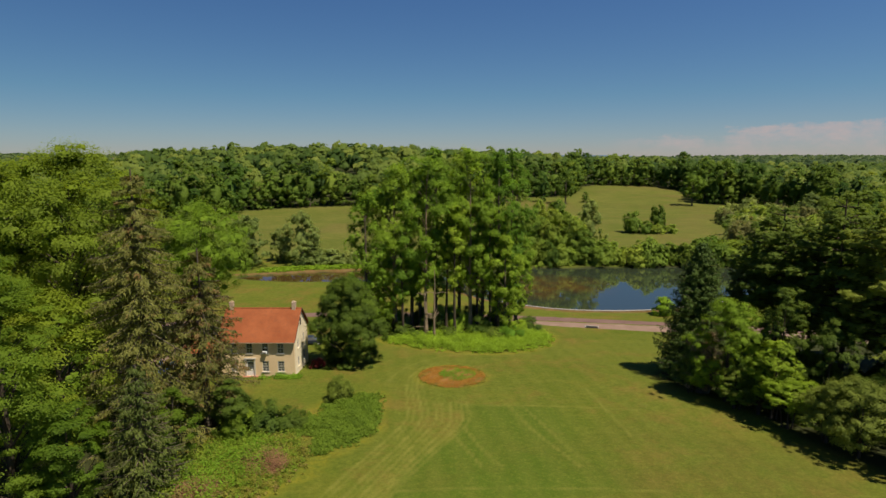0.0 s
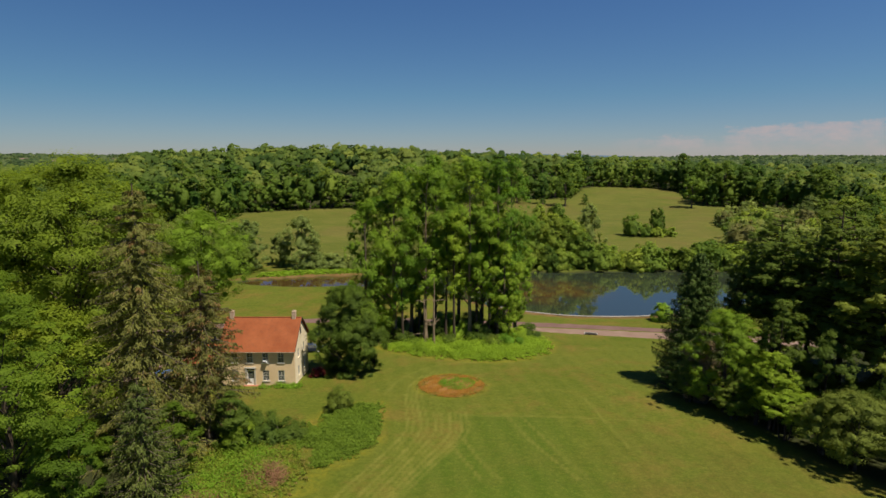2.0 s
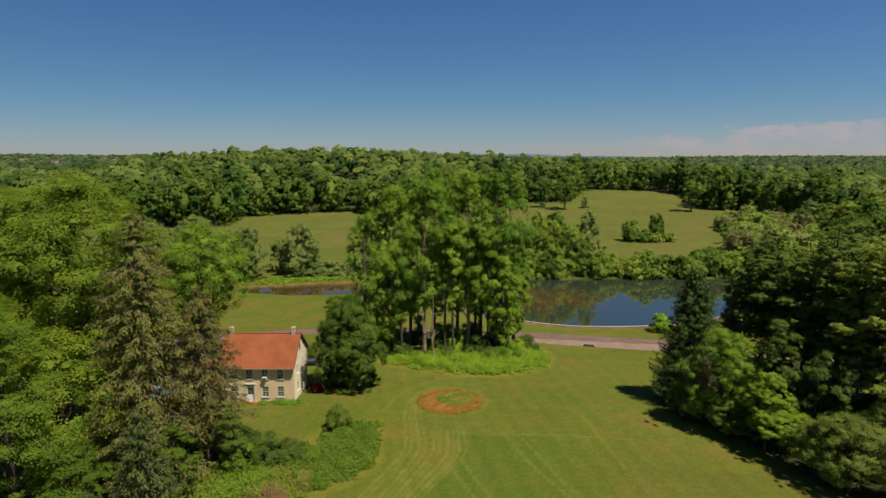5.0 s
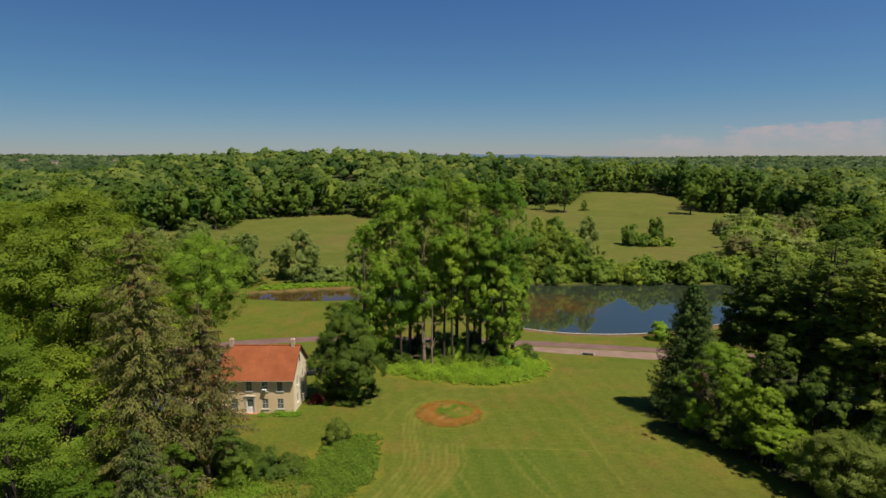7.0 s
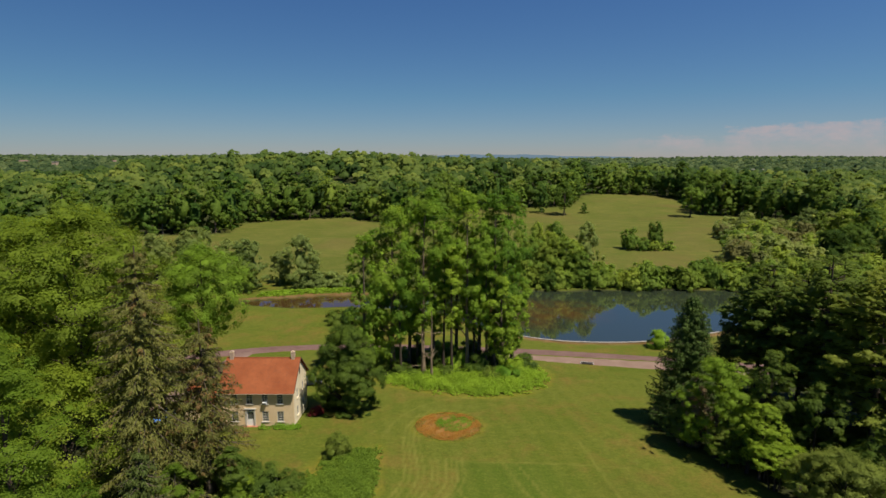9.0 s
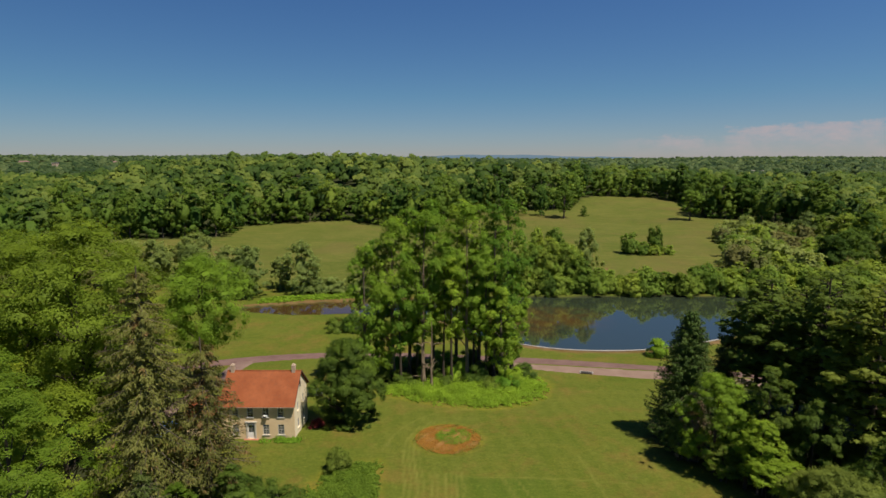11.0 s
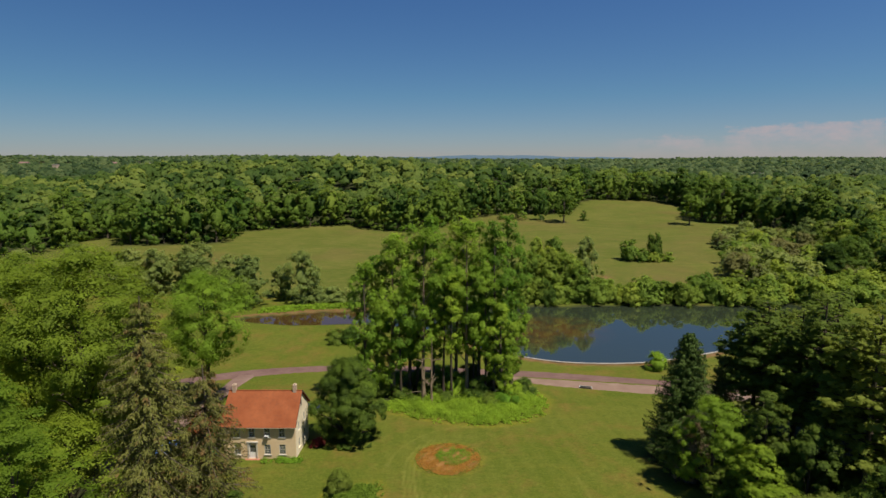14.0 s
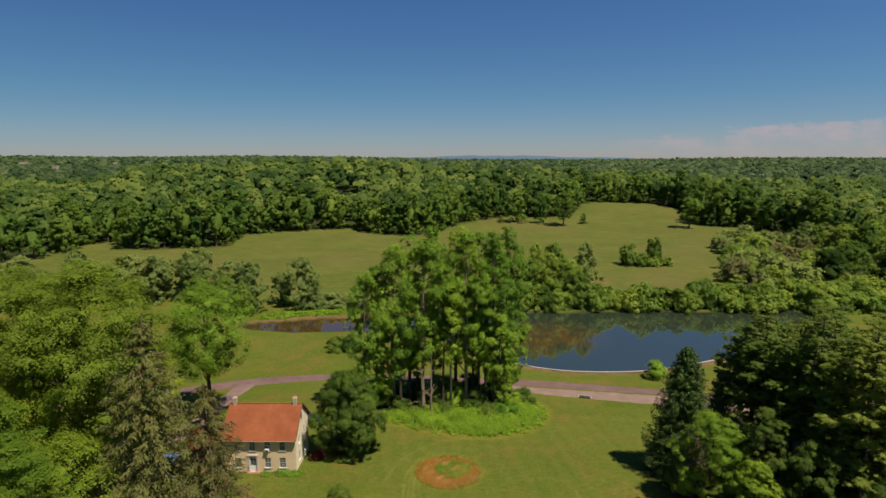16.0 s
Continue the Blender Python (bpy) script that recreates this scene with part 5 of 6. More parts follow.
# open-crowned trees with their stems in view
open_forms = [broadleaf_meshes(345 + i, 25.0, 7.0, 9.0, 2600, 0.42, clumps=80, core=0.62, base=0.6, low=0.5, limbs=14, lump=0.2, hollow=0.2, lobes=20, lobe=0.36, fuzz=0.15, bark_sides=6, foot=0.7) for i in range(2)]
for x, y, w, h, leaf in [(168.2, 390, 0.86, 0.84, LEAF_SHRUB), (84.9, 401, 0.95, 0.92, LEAF_WOOD), (187, 409, 0.9, 1.16, LEAF_WOOD_DARK), (196, 404, 0.95, 1.25, LEAF_WOOD_DARK), (205, 410, 0.9, 1.2, LEAF_WOOD_DARK), (213, 408, 0.85, 1.28, LEAF_WOOD_DARK)]:
    place("field_tree", open_forms, k, x, y, (w, h), leaf, "tall open-crowned broadleaf tree with bare lower trunk in the meadow", "trees in the meadow", "tree", k)
    k += 1


def crown_mass(px, py, h, rad, clumps, per, size, seed, bottom=0.2, lump=0.42):
    """Many rounded crowns at once: lumps of leaves over a dome on each stem."""
    r = np.random.default_rng(seed)
    n = len(px)
    d = unit(r.normal(size=(n, clumps, 3)))
    d[..., 2] = np.where(d[..., 2] < -0.15, -d[..., 2], d[..., 2])
    half = (h * (1 - bottom) * 0.5)[:, None]
    mid = (height(px, py) + h * (0.5 + 0.5 * bottom))[:, None]
    grow = r.uniform(0.72, 0.98, (n, clumps))
    c = np.stack([px[:, None] + d[..., 0] * rad[:, None] * grow * 0.8, py[:, None] + d[..., 1] * rad[:, None] * grow * 0.8, mid + d[..., 2] * half * grow * 0.85], -1).reshape(-1, 3)
    cr = np.repeat(rad, clumps) * lump * r.uniform(0.5, 1.3, n * clumps)
    leafage = clump_leaves(c, cr, per, size, r, 0.85, 0.6, 0.25, body=d.reshape(-1, 3), lean=0.45)
    hull = crown_hulls(np.stack([px, py, mid[:, 0]], -1), np.stack([rad * 0.70, rad * 0.70, half[:, 0] * 0.70], -1), r)
    co, fc, nrm = join([leafage, hull])
    tone = r.uniform(0, 1, n)
    return co, fc, nrm, np.concatenate([np.repeat(tone, clumps * per * 6), np.repeat(tone, clumps * 12), np.repeat(tone, 12)])


def scatter(n, y0, y1, seed):
    """Stems over the view's wedge between two distances, denser near, inside the woods."""
    r = np.random.default_rng(seed)
    y = np.sqrt(r.uniform(y0 * y0, y1 * y1, n))
    x = r.uniform(-1, 1, n) * (0.82 * y + 25)
    keep = poly_distance(WOOD, x, y) < -11
    return x[keep], y[keep], r


def wood_mass(name, x, y, label, *args):
    co, fc, nrm, tone = crown_mass(x, y, *args)
    leaf = LEAF_FAR_HAZED if name in ("far_wood", "low_wood") else LEAF_DISTANT_HAZED
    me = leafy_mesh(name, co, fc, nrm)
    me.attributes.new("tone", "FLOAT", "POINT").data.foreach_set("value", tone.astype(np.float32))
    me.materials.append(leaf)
    return tagged(new(name, me), label, "wood", kind="stuff")


x, y, r = scatter(620, 262, 440, 31)
wood_mass("far_wood", x, y, "dense green broadleaf wood beyond the meadow", r.uniform(15, 27, len(x)), r.uniform(6.0, 11.5, len(x)), 24, 6, 0.52, 32, 0.1, 0.30)
x, y, r = scatter(900, 440, 650, 39)
wood_mass("far_wood", x, y, "dense green broadleaf wood beyond the meadow", r.uniform(15, 27, len(x)), r.uniform(6.5, 11.5, len(x)), 13, 5, 0.7, 40, 0.2, 0.38)
x, y, r = scatter(700, 262, 500, 37)
wood_mass("low_wood", x, y, "low green understory of the far wood", r.uniform(7, 12, len(x)), r.uniform(5.0, 7.5, len(x)), 10, 5, 0.6, 38, 0.0, 0.38)
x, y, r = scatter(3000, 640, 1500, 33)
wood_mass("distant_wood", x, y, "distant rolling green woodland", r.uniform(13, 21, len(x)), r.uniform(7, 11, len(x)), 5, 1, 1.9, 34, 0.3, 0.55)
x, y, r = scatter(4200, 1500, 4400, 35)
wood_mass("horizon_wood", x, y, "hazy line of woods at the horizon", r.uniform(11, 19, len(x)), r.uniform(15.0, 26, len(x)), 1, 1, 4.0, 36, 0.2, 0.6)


# ---------------------------------------------------------------- low growth
def low_growth(name, outline, count, tall, size, leaf, label, seed, ragged=0.5):
    """Herbs and brambles over a patch of ground, as lumps of leaves."""
    r = np.random.default_rng(seed)
    poly = np.array(outline, float)
    lo, hi = poly.min(0), poly.max(0)
    x, y = r.uniform(lo[0], hi[0], count * 3), r.uniform(lo[1], hi[1], count * 3)
    d = poly_distance(poly, x, y) + r.normal(0, 0.55, len(x)) + 0.8 * np.sin(x * 0.8 + seed) * np.sin(y * 0.9) + 0.4 * np.sin(2.1 * x + y)
    x, y, d = x[d < 0][:count], y[d < 0][:count], d[d < 0][:count]
    swell = 0.5 + 0.3 * np.sin(x * 0.9 + seed) * np.sin(y * 0.7 + 1.3 * seed) + 0.2 * np.sin(2.3 * x + 1.1 * y)
    top = tall * (0.35 + ragged * swell) * np.clip(-d / 2.2 + 0.15, 0.15, 1) * r.choice([0.7, 1.0, 1.6], len(x), p=[0.45, 0.43, 0.12])
    c = np.column_stack([x, y, height(x, y) + top * 0.5])
    me = leafy_mesh(name, *clump_leaves(c, top * 0.5 + 0.12, 12, 1.08 * size, r, 0.8, 0.5, 0.6, core=0))
    me.materials.append(leaf)
    return tagged(new(name, me), label, "plants", kind="stuff")


low_growth("grove_herbs", [(-11.5, 102.5), (-7, 98.8), (-2.3, 95.6), (3, 93.4), (9, 92.2), (14.5, 94.3), (19.2, 99), (20.6, 105), (18, 111), (15, 110), (13, 107), (4, 107.5), (-6, 107.5)], 3600, 1.6, 0.125, LEAF_HERB, "lush bright green herbs at the foot of the locust grove", 401)
low_growth("lawn_brush", [(-17.5, 58.5), (-14.8, 65.0), (-12.4, 70.5), (-8.2, 71), (-7.4, 66), (-7.2, 60.5), (-9.5, 57), (-12.6, 53.8), (-14, 58)], 3000, 1.15, 0.11, LEAF_BRAMBLE, "dense bright green bramble patch on the lawn", 402)
low_growth("rough_brush", [(-23.5, 62), (-20, 60), (-16, 60), (-13, 54.5), (-13.2, 50), (-17, 45.5), (-22, 42), (-28, 36), (-32, 40), (-28, 50), (-26, 57)], 1700, 0.62, 0.095, LEAF_BRUSH, "rough yellow-green weeds with brown dead patches", 403, 0.7)
low_growth("rough_brambles", [(-23.5, 62), (-20, 60), (-16, 60), (-13.6, 54.5), (-14.2, 50), (-18, 46), (-23, 43), (-27, 40), (-27, 50), (-25, 57)], 600, 1.1, 0.12, LEAF_BRAMBLE, "scattered green brambles among the rough weeds", 411, 0.9)
low_growth("dead_weeds", [(-19.5, 50.5), (-18.5, 53.2), (-16.6, 54.0), (-15.2, 52.4), (-15.8, 50.2), (-17.8, 49.4)], 800, 1.7, 0.07, LEAF_DEAD, "patch of brown dead weeds beside the lawn", 407, 0.7)
low_growth("dead_weeds", [(-23.5, 45.6), (-21.8, 48.0), (-19.6, 48.4), (-19.4, 46.4), (-21.5, 44.6)], 520, 1.5, 0.07, LEAF_DEAD, "patch of brown dead weeds beside the lawn", 409, 0.7)
low_growth("tall_weeds", [(-24, 61), (-20, 58.5), (-17, 56), (-15, 51), (-18, 46.5), (-23, 43), (-25, 48), (-23.5, 55)], 420, 1.8, 0.11, LEAF_HERB, "tall green weeds among the brush", 408, 0.7)
low_growth("bank_grass", [(-58, 175), (-40, 180.5), (-28, 182.5), (-10, 185), (-12, 191), (-30, 189), (-45, 186), (-58, 182)], 900, 1.0, 0.3, LEAF_HERB, "tall pale grass on the creek's far bank", 404)
low_growth("house_plants", [(-26.0, 77.6), (-20.8, 77.6), (-20.2, 78.8), (-20.9, 78.9), (-26.0, 78.8)], 170, 0.8, 0.12, LEAF_HERB, "bright green plants along the house's foot", 405)


# flower bed on the lawn
def flower_bed():
    r = np.random.default_rng(41)
    me, bx, by = grid_mesh("soil", np.linspace(-5, 7.6, 43), np.linspace(72.5, 86, 46), lambda x, y: height(x, y) + 0.05)
    bm = bmesh.new()
    bm.from_mesh(me)
    cut = []
    for v in bm.verts:
        e = math.hypot((v.co.x - 1.3) / 4.9, (v.co.y - 79.2) / 5.4)
        e += 0.07 * math.sin(5 * math.atan2(v.co.y - 79.2, v.co.x - 1.3))
        e += 0.06 * math.sin(3.1 * v.co.x + 1.0) * math.sin(2.6 * v.co.y)
        if e > 0.98:
            cut.append(v)
        else:
            v.co.z -= 0.075 * min(1, max(0, (e - 0.72) / 0.26)) + 0.008 * math.sin(9 * v.co.x) * math.sin(7 * v.co.y)
    bmesh.ops.delete(bm, geom=cut, context="VERTS")
    bed = empty("flower_bed", 1.3, 79.2, ground_at(1.3, 79.2))
    soil = part("soil", bm, BED_EARTH, bed)
    soil.matrix_parent_inverse = bed.matrix_world.inverted()
    for nm, leaf, rr0, rr1, n, tall in (("bloom", LEAF_FLOWER, 0.0, 1.0, 9000, 0.08), ("foliage", LEAF_HERB, 0.0, 0.85, 5000, 0.22), ("grass_tuft", LEAF_BRUSH, 0.75, 1.1, 1500, 0.1)):
        a = r.uniform(0, 2 * np.pi, n)
        q = np.sqrt(r.uniform(rr0 ** 2, rr1 ** 2, n))
        x, y = 1.3 + 4.8 * q * np.cos(a), 79.2 + 5.3 * q * np.sin(a)
        drift = np.sin(1.3 * x + 0.8) * np.sin(1.1 * y + 2.0) + 0.6 * np.sin(2.7 * x - 1.9 * y) + 0.5 * r.normal(size=n)
        keep = drift > (-0.5 if nm == "bloom" else -0.6) if nm != "grass_tuft" else drift < 0.1
        # the green heart lies off the middle, so the ring is broad on one side
        heart = np.hypot((x - 2.1) / 2.7, (y - 79.9) / 3.1) + 0.10 * drift
        keep &= heart > 0.95 if nm == "bloom" else heart < 1.0 if nm == "foliage" else True
        x, y = x[keep], y[keep]
        c = np.column_stack([x, y, height(x, y) + 0.06 + tall * 0.3])
        leafage = clump_leaves(c, np.full(len(x), tall), 3, 0.06, r, 0.7, 0.6, core=0)
        ob = part(nm, leafy_mesh(nm, *leafage), leaf, bed)
        ob.matrix_parent_inverse = bed.matrix_world.inverted()
    return tagged(bed, "oval bed of rust-red flowers with green plants in its middle", "flower bed")


bpy.context.view_layer.update()
flower_bed()


# ---------------------------------------------------------------- the house
def wall_mesh(x0, x1, z0, z1, thick, holes):
    """A wall along x, its face at y = 0 and its back at y = thick, with openings (x0, x1, z0, z1) cut through."""
    bm = bmesh.new()
    cx = sorted({x0, x1, *[v for h in holes for v in h[:2]]})
    cz = sorted({z0, z1, *[v for h in holes for v in h[2:]]})
    for a, b in zip(cx[:-1], cx[1:]):
        for c, d in zip(cz[:-1], cz[1:]):
            mx, mz = (a + b) / 2, (c + d) / 2
            if any(h[0] < mx < h[1] and h[2] < mz < h[3] for h in holes):
                continue
            box(bm, a, b, 0, thick, c, d)
    bmesh.ops.remove_doubles(bm, verts=bm.verts, dist=0.001)
    return bm


def window(parent, x, z, w, h, sill=None, name="window"):
    """A sash window in a wall that faces -y: frame, sill, two sashes with bars, panes."""
    win = new(name)
    win.parent = parent
    win.location = (x, 0, z)
    t = 0.07
    part("frame", boxes((-w / 2, -w / 2 + t, 0.02, 0.16, -h / 2, h / 2), (w / 2 - t, w / 2, 0.02, 0.16, -h / 2, h / 2), (-w / 2 + t, w / 2 - t, 0.02, 0.16, h / 2 - t, h / 2), (-w / 2 + t, w / 2 - t, 0.02, 0.16, -h / 2, -h / 2 + t)), TRIM, win)
    part("sill", boxes((-w / 2 - 0.12, w / 2 + 0.12, -0.10, 0.02, -h / 2 - 0.12, -h / 2 - 0.003), bevel=0.012), sill or TRIM, win)
    part("sash_bar", boxes((-w / 2 + t, w / 2 - t, 0.06, 0.11, -0.035, 0.035), (-0.015, 0.015, 0.065, 0.10, 0.035, h / 2 - t), (-0.015, 0.015, 0.065, 0.10, -h / 2 + t, -0.035),
                           (-w / 2 + t, -0.015, 0.065, 0.10, h / 4 - 0.03, h / 4), (0.015, w / 2 - t, 0.065, 0.10, h / 4 - 0.03, h / 4), (-w / 2 + t, -0.015, 0.065, 0.10, -h / 4, -h / 4 + 0.03), (0.015, w / 2 - t, 0.065, 0.10, -h / 4, -h / 4 + 0.03)), TRIM, win)
    if sill is None and h > 1.52:
        part("curtain", boxes(*[(-w / 2 + t + 0.07 * i, -w / 2 + t + 0.07 * i + 0.06, 0.20 + 0.012 * (i % 2), 0.215 + 0.012 * (i % 2), -h / 2 + t, h / 2 - t) for i in range(11)]), WHITE, win, "pale window curtain")
    for zz in (-h / 4, h / 4):
        part("pane", boxes((-w / 2 + t, w / 2 - t, 0.08, 0.088, zz - h / 4 + t * 0.6, zz + h / 4 - t * 0.6)), GLASS, win)
    return win


def house():
    W, D, EAVE, RIDGE = 10.6, 8.2, 5.62, 8.95
    z = ground_at(-26.6, 79)
    hs = empty("farmhouse", -21.25, 79.05, 0.05)
    # local frame: x runs left from the front right corner as negative, y runs back
    wins_up = [-1.95, -4.15, -6.4, -8.6]
    wins_low = [-1.95, -4.15, -8.6]
    door_x = -6.35
    holes = [(x - 0.46, x + 0.46, 3.45, 4.95) for x in wins_up] + [(x - 0.48, x + 0.48, 0.75, 2.3) for x in wins_low] + [(door_x - 0.55, door_x + 0.55, 0.12, 2.55)]
    front = part("wall", wall_mesh(-W, 0, -0.6, EAVE, 0.35, holes), STUCCO, hs, "tan stucco front wall")
    for x in wins_up:
        window(front, x, 4.2, 0.92, 1.5)
    for x in wins_low:
        window(front, x, 1.525, 0.96, 1.55)
    # gable end, faces +x
    gh = [(2.0, 2.75, 3.5, 4.8), (5.3, 6.05, 3.5, 4.8), (2.0, 2.8, 0.8, 2.2), (5.3, 6.1, 0.8, 2.2), (3.75, 4.35, 6.6, 7.6)]
    gable = new("gable_wall", bpy.data.meshes.new("gable_wall"))
    gable.parent = hs
    gable.matrix_local = pose(0, 0, 0, 0, 0, 90)
    bm = wall_mesh(0.352, D - 0.352, -1.2, EAVE, 0.35, gh[:4])
    # triangle above, stepped round the attic opening
    vs = []
    for yy in (0.0, 0.35):
        vs.append([bm.verts.new(c) for c in ((0.0, yy, EAVE), (D, yy, EAVE), (D / 2, yy, RIDGE))])
    bm.faces.new(vs[0])
    bm.faces.new(vs[1][::-1])
    for i in range(3):
        j = (i + 1) % 3
        bm.faces.new((vs[0][j], vs[0][i], vs[1][i], vs[1][j]))
    bm.to_mesh(gable.data)
    bm.free()
    gable.data.materials.append(PLASTER)
    gable["label"] = "whitewashed gable wall with worn plaster"
    for a, b, c, d in gh[:4]:
        window(gable, (a + b) / 2, (c + d) / 2, b - a, d - c, PLASTER)
    part("attic_window", boxes((3.8, 4.4, -0.04, -0.003, 6.55, 6.62), (3.8, 3.86, -0.03, -0.003, 6.62, 7.5), (4.34, 4.4, -0.03, -0.003, 6.62, 7.5), (3.8, 4.4, -0.03, -0.003, 7.5, 7.56), (3.86, 4.34, -0.012, -0.003, 6.62, 7.5)), IRON, gable)
    bm = wall_mesh(0.352, D - 0.352, -1.2, EAVE, 0.35, [])
    left = part("gable_wall", bm, PLASTER, hs)
    left.matrix_local = pose(-W + 0.35, 0, 0, 0, 0, 90)
    bm = bmesh.new()
    vs = []
    for xx in (-W, -W + 0.35):
        vs.append([bm.verts.new(c) for c in ((xx, 0, EAVE), (xx, D, EAVE), (xx, D / 2, RIDGE))])
    bm.faces.new(vs[0][::-1])
    bm.faces.new(vs[1])
    for i in range(3):
        j = (i + 1) % 3
        bm.faces.new((vs[0][i], vs[0][j], vs[1][j], vs[1][i]))
    part("gable_top", bm, PLASTER, hs)
    back = part("wall", wall_mesh(-W, 0, -1.2, EAVE, 0.35, []), STUCCO, hs)
    back.location = (0, D - 0.35, 0)
    part("floor", boxes((-W + 0.36, -0.36, 0.36, D - 0.36, -0.1, 0.05), (-W + 0.36, -0.36, 0.36, D - 0.36, 2.75, 2.95)), INNER, hs)
    # roof slopes, with overhang
    for side in (1, -1):
        bm = bmesh.new()
        ov, rake, th = 0.58, 0.28, 0.12
        slope = (RIDGE - EAVE) / (D / 2)
        y_e = -ov if side == 1 else D + ov
        ze, zr = EAVE - ov * slope + 0.12, RIDGE + 0.12
        n = 14
        for i in range(n):
            xa, xb = -W - rake + (W + 2 * rake) * i / n, -W - rake + (W + 2 * rake) * (i + 1) / n
            top_ = [bm.verts.new(c) for c in ((xa, y_e, ze), (xb, y_e, ze), (xb, D / 2, zr), (xa, D / 2, zr))]
            low_ = [bm.verts.new((v.co.x, v.co.y, v.co.z - th)) for v in top_]
            bm.faces.new(top_)
            bm.faces.new(low_[::-1])
            for a in range(4):
                b = (a + 1) % 4
                bm.faces.new((top_[b], top_[a], low_[a], low_[b]))
        bmesh.ops.remove_doubles(bm, verts=bm.verts, dist=0.001)
        bmesh.ops.recalc_face_normals(bm, faces=bm.faces)
        part("roof", bm, ROOF_RED, hs, "faded rust-red roof slope")
    part("ridge_cap", boxes((-W - 0.29, 0.29, D / 2 - 0.12, D / 2 + 0.12, RIDGE + 0.085, RIDGE + 0.16), bevel=0.03), ROOF_RED, hs)
    part("eave_board", boxes((-W - 0.26, 0.26, -0.61, -0.583, EAVE - 0.49, EAVE - 0.40), bevel=0.008), CHIMNEY, hs, "narrow tan eave board")
    for yy in (1,):
        for s in (1, -1):
            bm = boxes((0.285, 0.32, 0, 5.95, -0.11, 0.03))
            ob = part("rake_board", bm, DARK_TRIM, hs)
            a = math.degrees(math.atan2(RIDGE - EAVE, D / 2))
            ob.matrix_local = pose(0, -0.57 if s == 1 else D + 0.57, EAVE - 0.57 * (RIDGE - EAVE) / (D / 2) + 0.12, a if s == 1 else 0, 0, 0) if s == 1 else pose(0, D + 0.57, EAVE - 0.57 * (RIDGE - EAVE) / (D / 2) + 0.12, 180 - a, 0, 0)
    for cx in (-0.85, -W + 0.55):
        ch = part("chimney", boxes((cx - 0.27, cx + 0.27, D / 2 - 0.32, D / 2 + 0.32, RIDGE - 0.6, RIDGE + 0.95), (cx - 0.30, cx + 0.30, D / 2 - 0.35, D / 2 + 0.35, RIDGE + 0.953, RIDGE + 1.04), bevel=0.02), CHIMNEY, hs)
        part("chimney_pot", boxes((cx - 0.14, cx + 0.14, D / 2 - 0.14, D / 2 + 0.14, RIDGE + 1.043, RIDGE + 1.2), bevel=0.03), CHIMNEY, ch)
    # front door with white surround
    d = new("front_door")
    d.parent = hs
    d.location = (door_x, 0, 0)
    part("surround", boxes((-0.75, -0.55, -0.08, 0.05, 0.1, 2.6), (0.55, 0.75, -0.08, 0.05, 0.1, 2.6), (-0.85, 0.85, -0.14, 0.05, 2.6, 2.8)), TRIM, d)
    part("leaf", boxes((-0.55, 0.55, 0.10, 0.16, 0.12, 1.05), (-0.55, -0.42, 0.10, 0.16, 1.05, 2.15), (0.42, 0.55, 0.10, 0.16, 1.05, 2.15), (-0.55, 0.55, 0.10, 0.16, 2.15, 2.3), (-0.4, 0.4, 0.085, 0.10, 0.3, 0.9)), WHITE, d, "white storm door")
    part("pane", boxes((-0.42, 0.42, 0.12, 0.13, 1.05, 2.15)), GLASS, d)
    part("transom", boxes((-0.55, 0.55, 0.11, 0.12, 2.3, 2.55)), GLASS, d)
    part("knob", boxes((-0.5, -0.44, 0.04, 0.10, 1.08, 1.14), bevel=0.02), IRON, d)
    part("stoop", boxes((door_x - 1.1, door_x + 1.1, -1.3, -0.002, -0.45, 0.10), (door_x - 1.1, door_x + 1.1, -1.65, -1.302, -0.45, -0.08), bevel=0.02), BRICK, hs, "red brick door step")
    # low wing behind the spruces
    part("wing_wall", boxes((-W - 5.8, -W - 0.003, 1.2, 6.6, -1.0, 3.1)), STUCCO, hs)
    bm = bmesh.new()
    x0, x1 = -W - 6.1, -W - 0.004
    a = [bm.verts.new(c) for c in ((x0, 0.9, 3.0), (x1, 0.9, 3.0), (x1, 3.9, 5.0), (x0, 3.9, 5.0), (x0, 6.9, 3.0), (x1, 6.9, 3.0))]
    bm.faces.new((a[0], a[1], a[2], a[3]))
    bm.faces.new((a[3], a[2], a[5], a[4]))
    bm.faces.new((a[0], a[3], a[4]))
    bm.faces.new((a[1], a[5], a[2]))
    bm.faces.new((a[0], a[4], a[5], a[1]))
    part("wing_roof", bm, ROOF_RED, hs)
    return tagged(hs, "two-storey tan stucco farmhouse with a faded red gable roof", "house")


bpy.context.view_layer.update()
house()

ac = empty("air_conditioner", -21.25 - 4.15, 79.05, 0.05 + 3.62)
part("case", boxes((-0.3, 0.3, -0.42, 0.05, -0.14, 0.2), bevel=0.02), WHITE, ac)
part("grille", boxes(*[(-0.25, 0.25, -0.435, -0.422, -0.08 + 0.06 * i, -0.045 + 0.06 * i) for i in range(4)]), IRON, ac)
tagged(ac, "white air conditioner sitting in an upper window", "air conditioner")

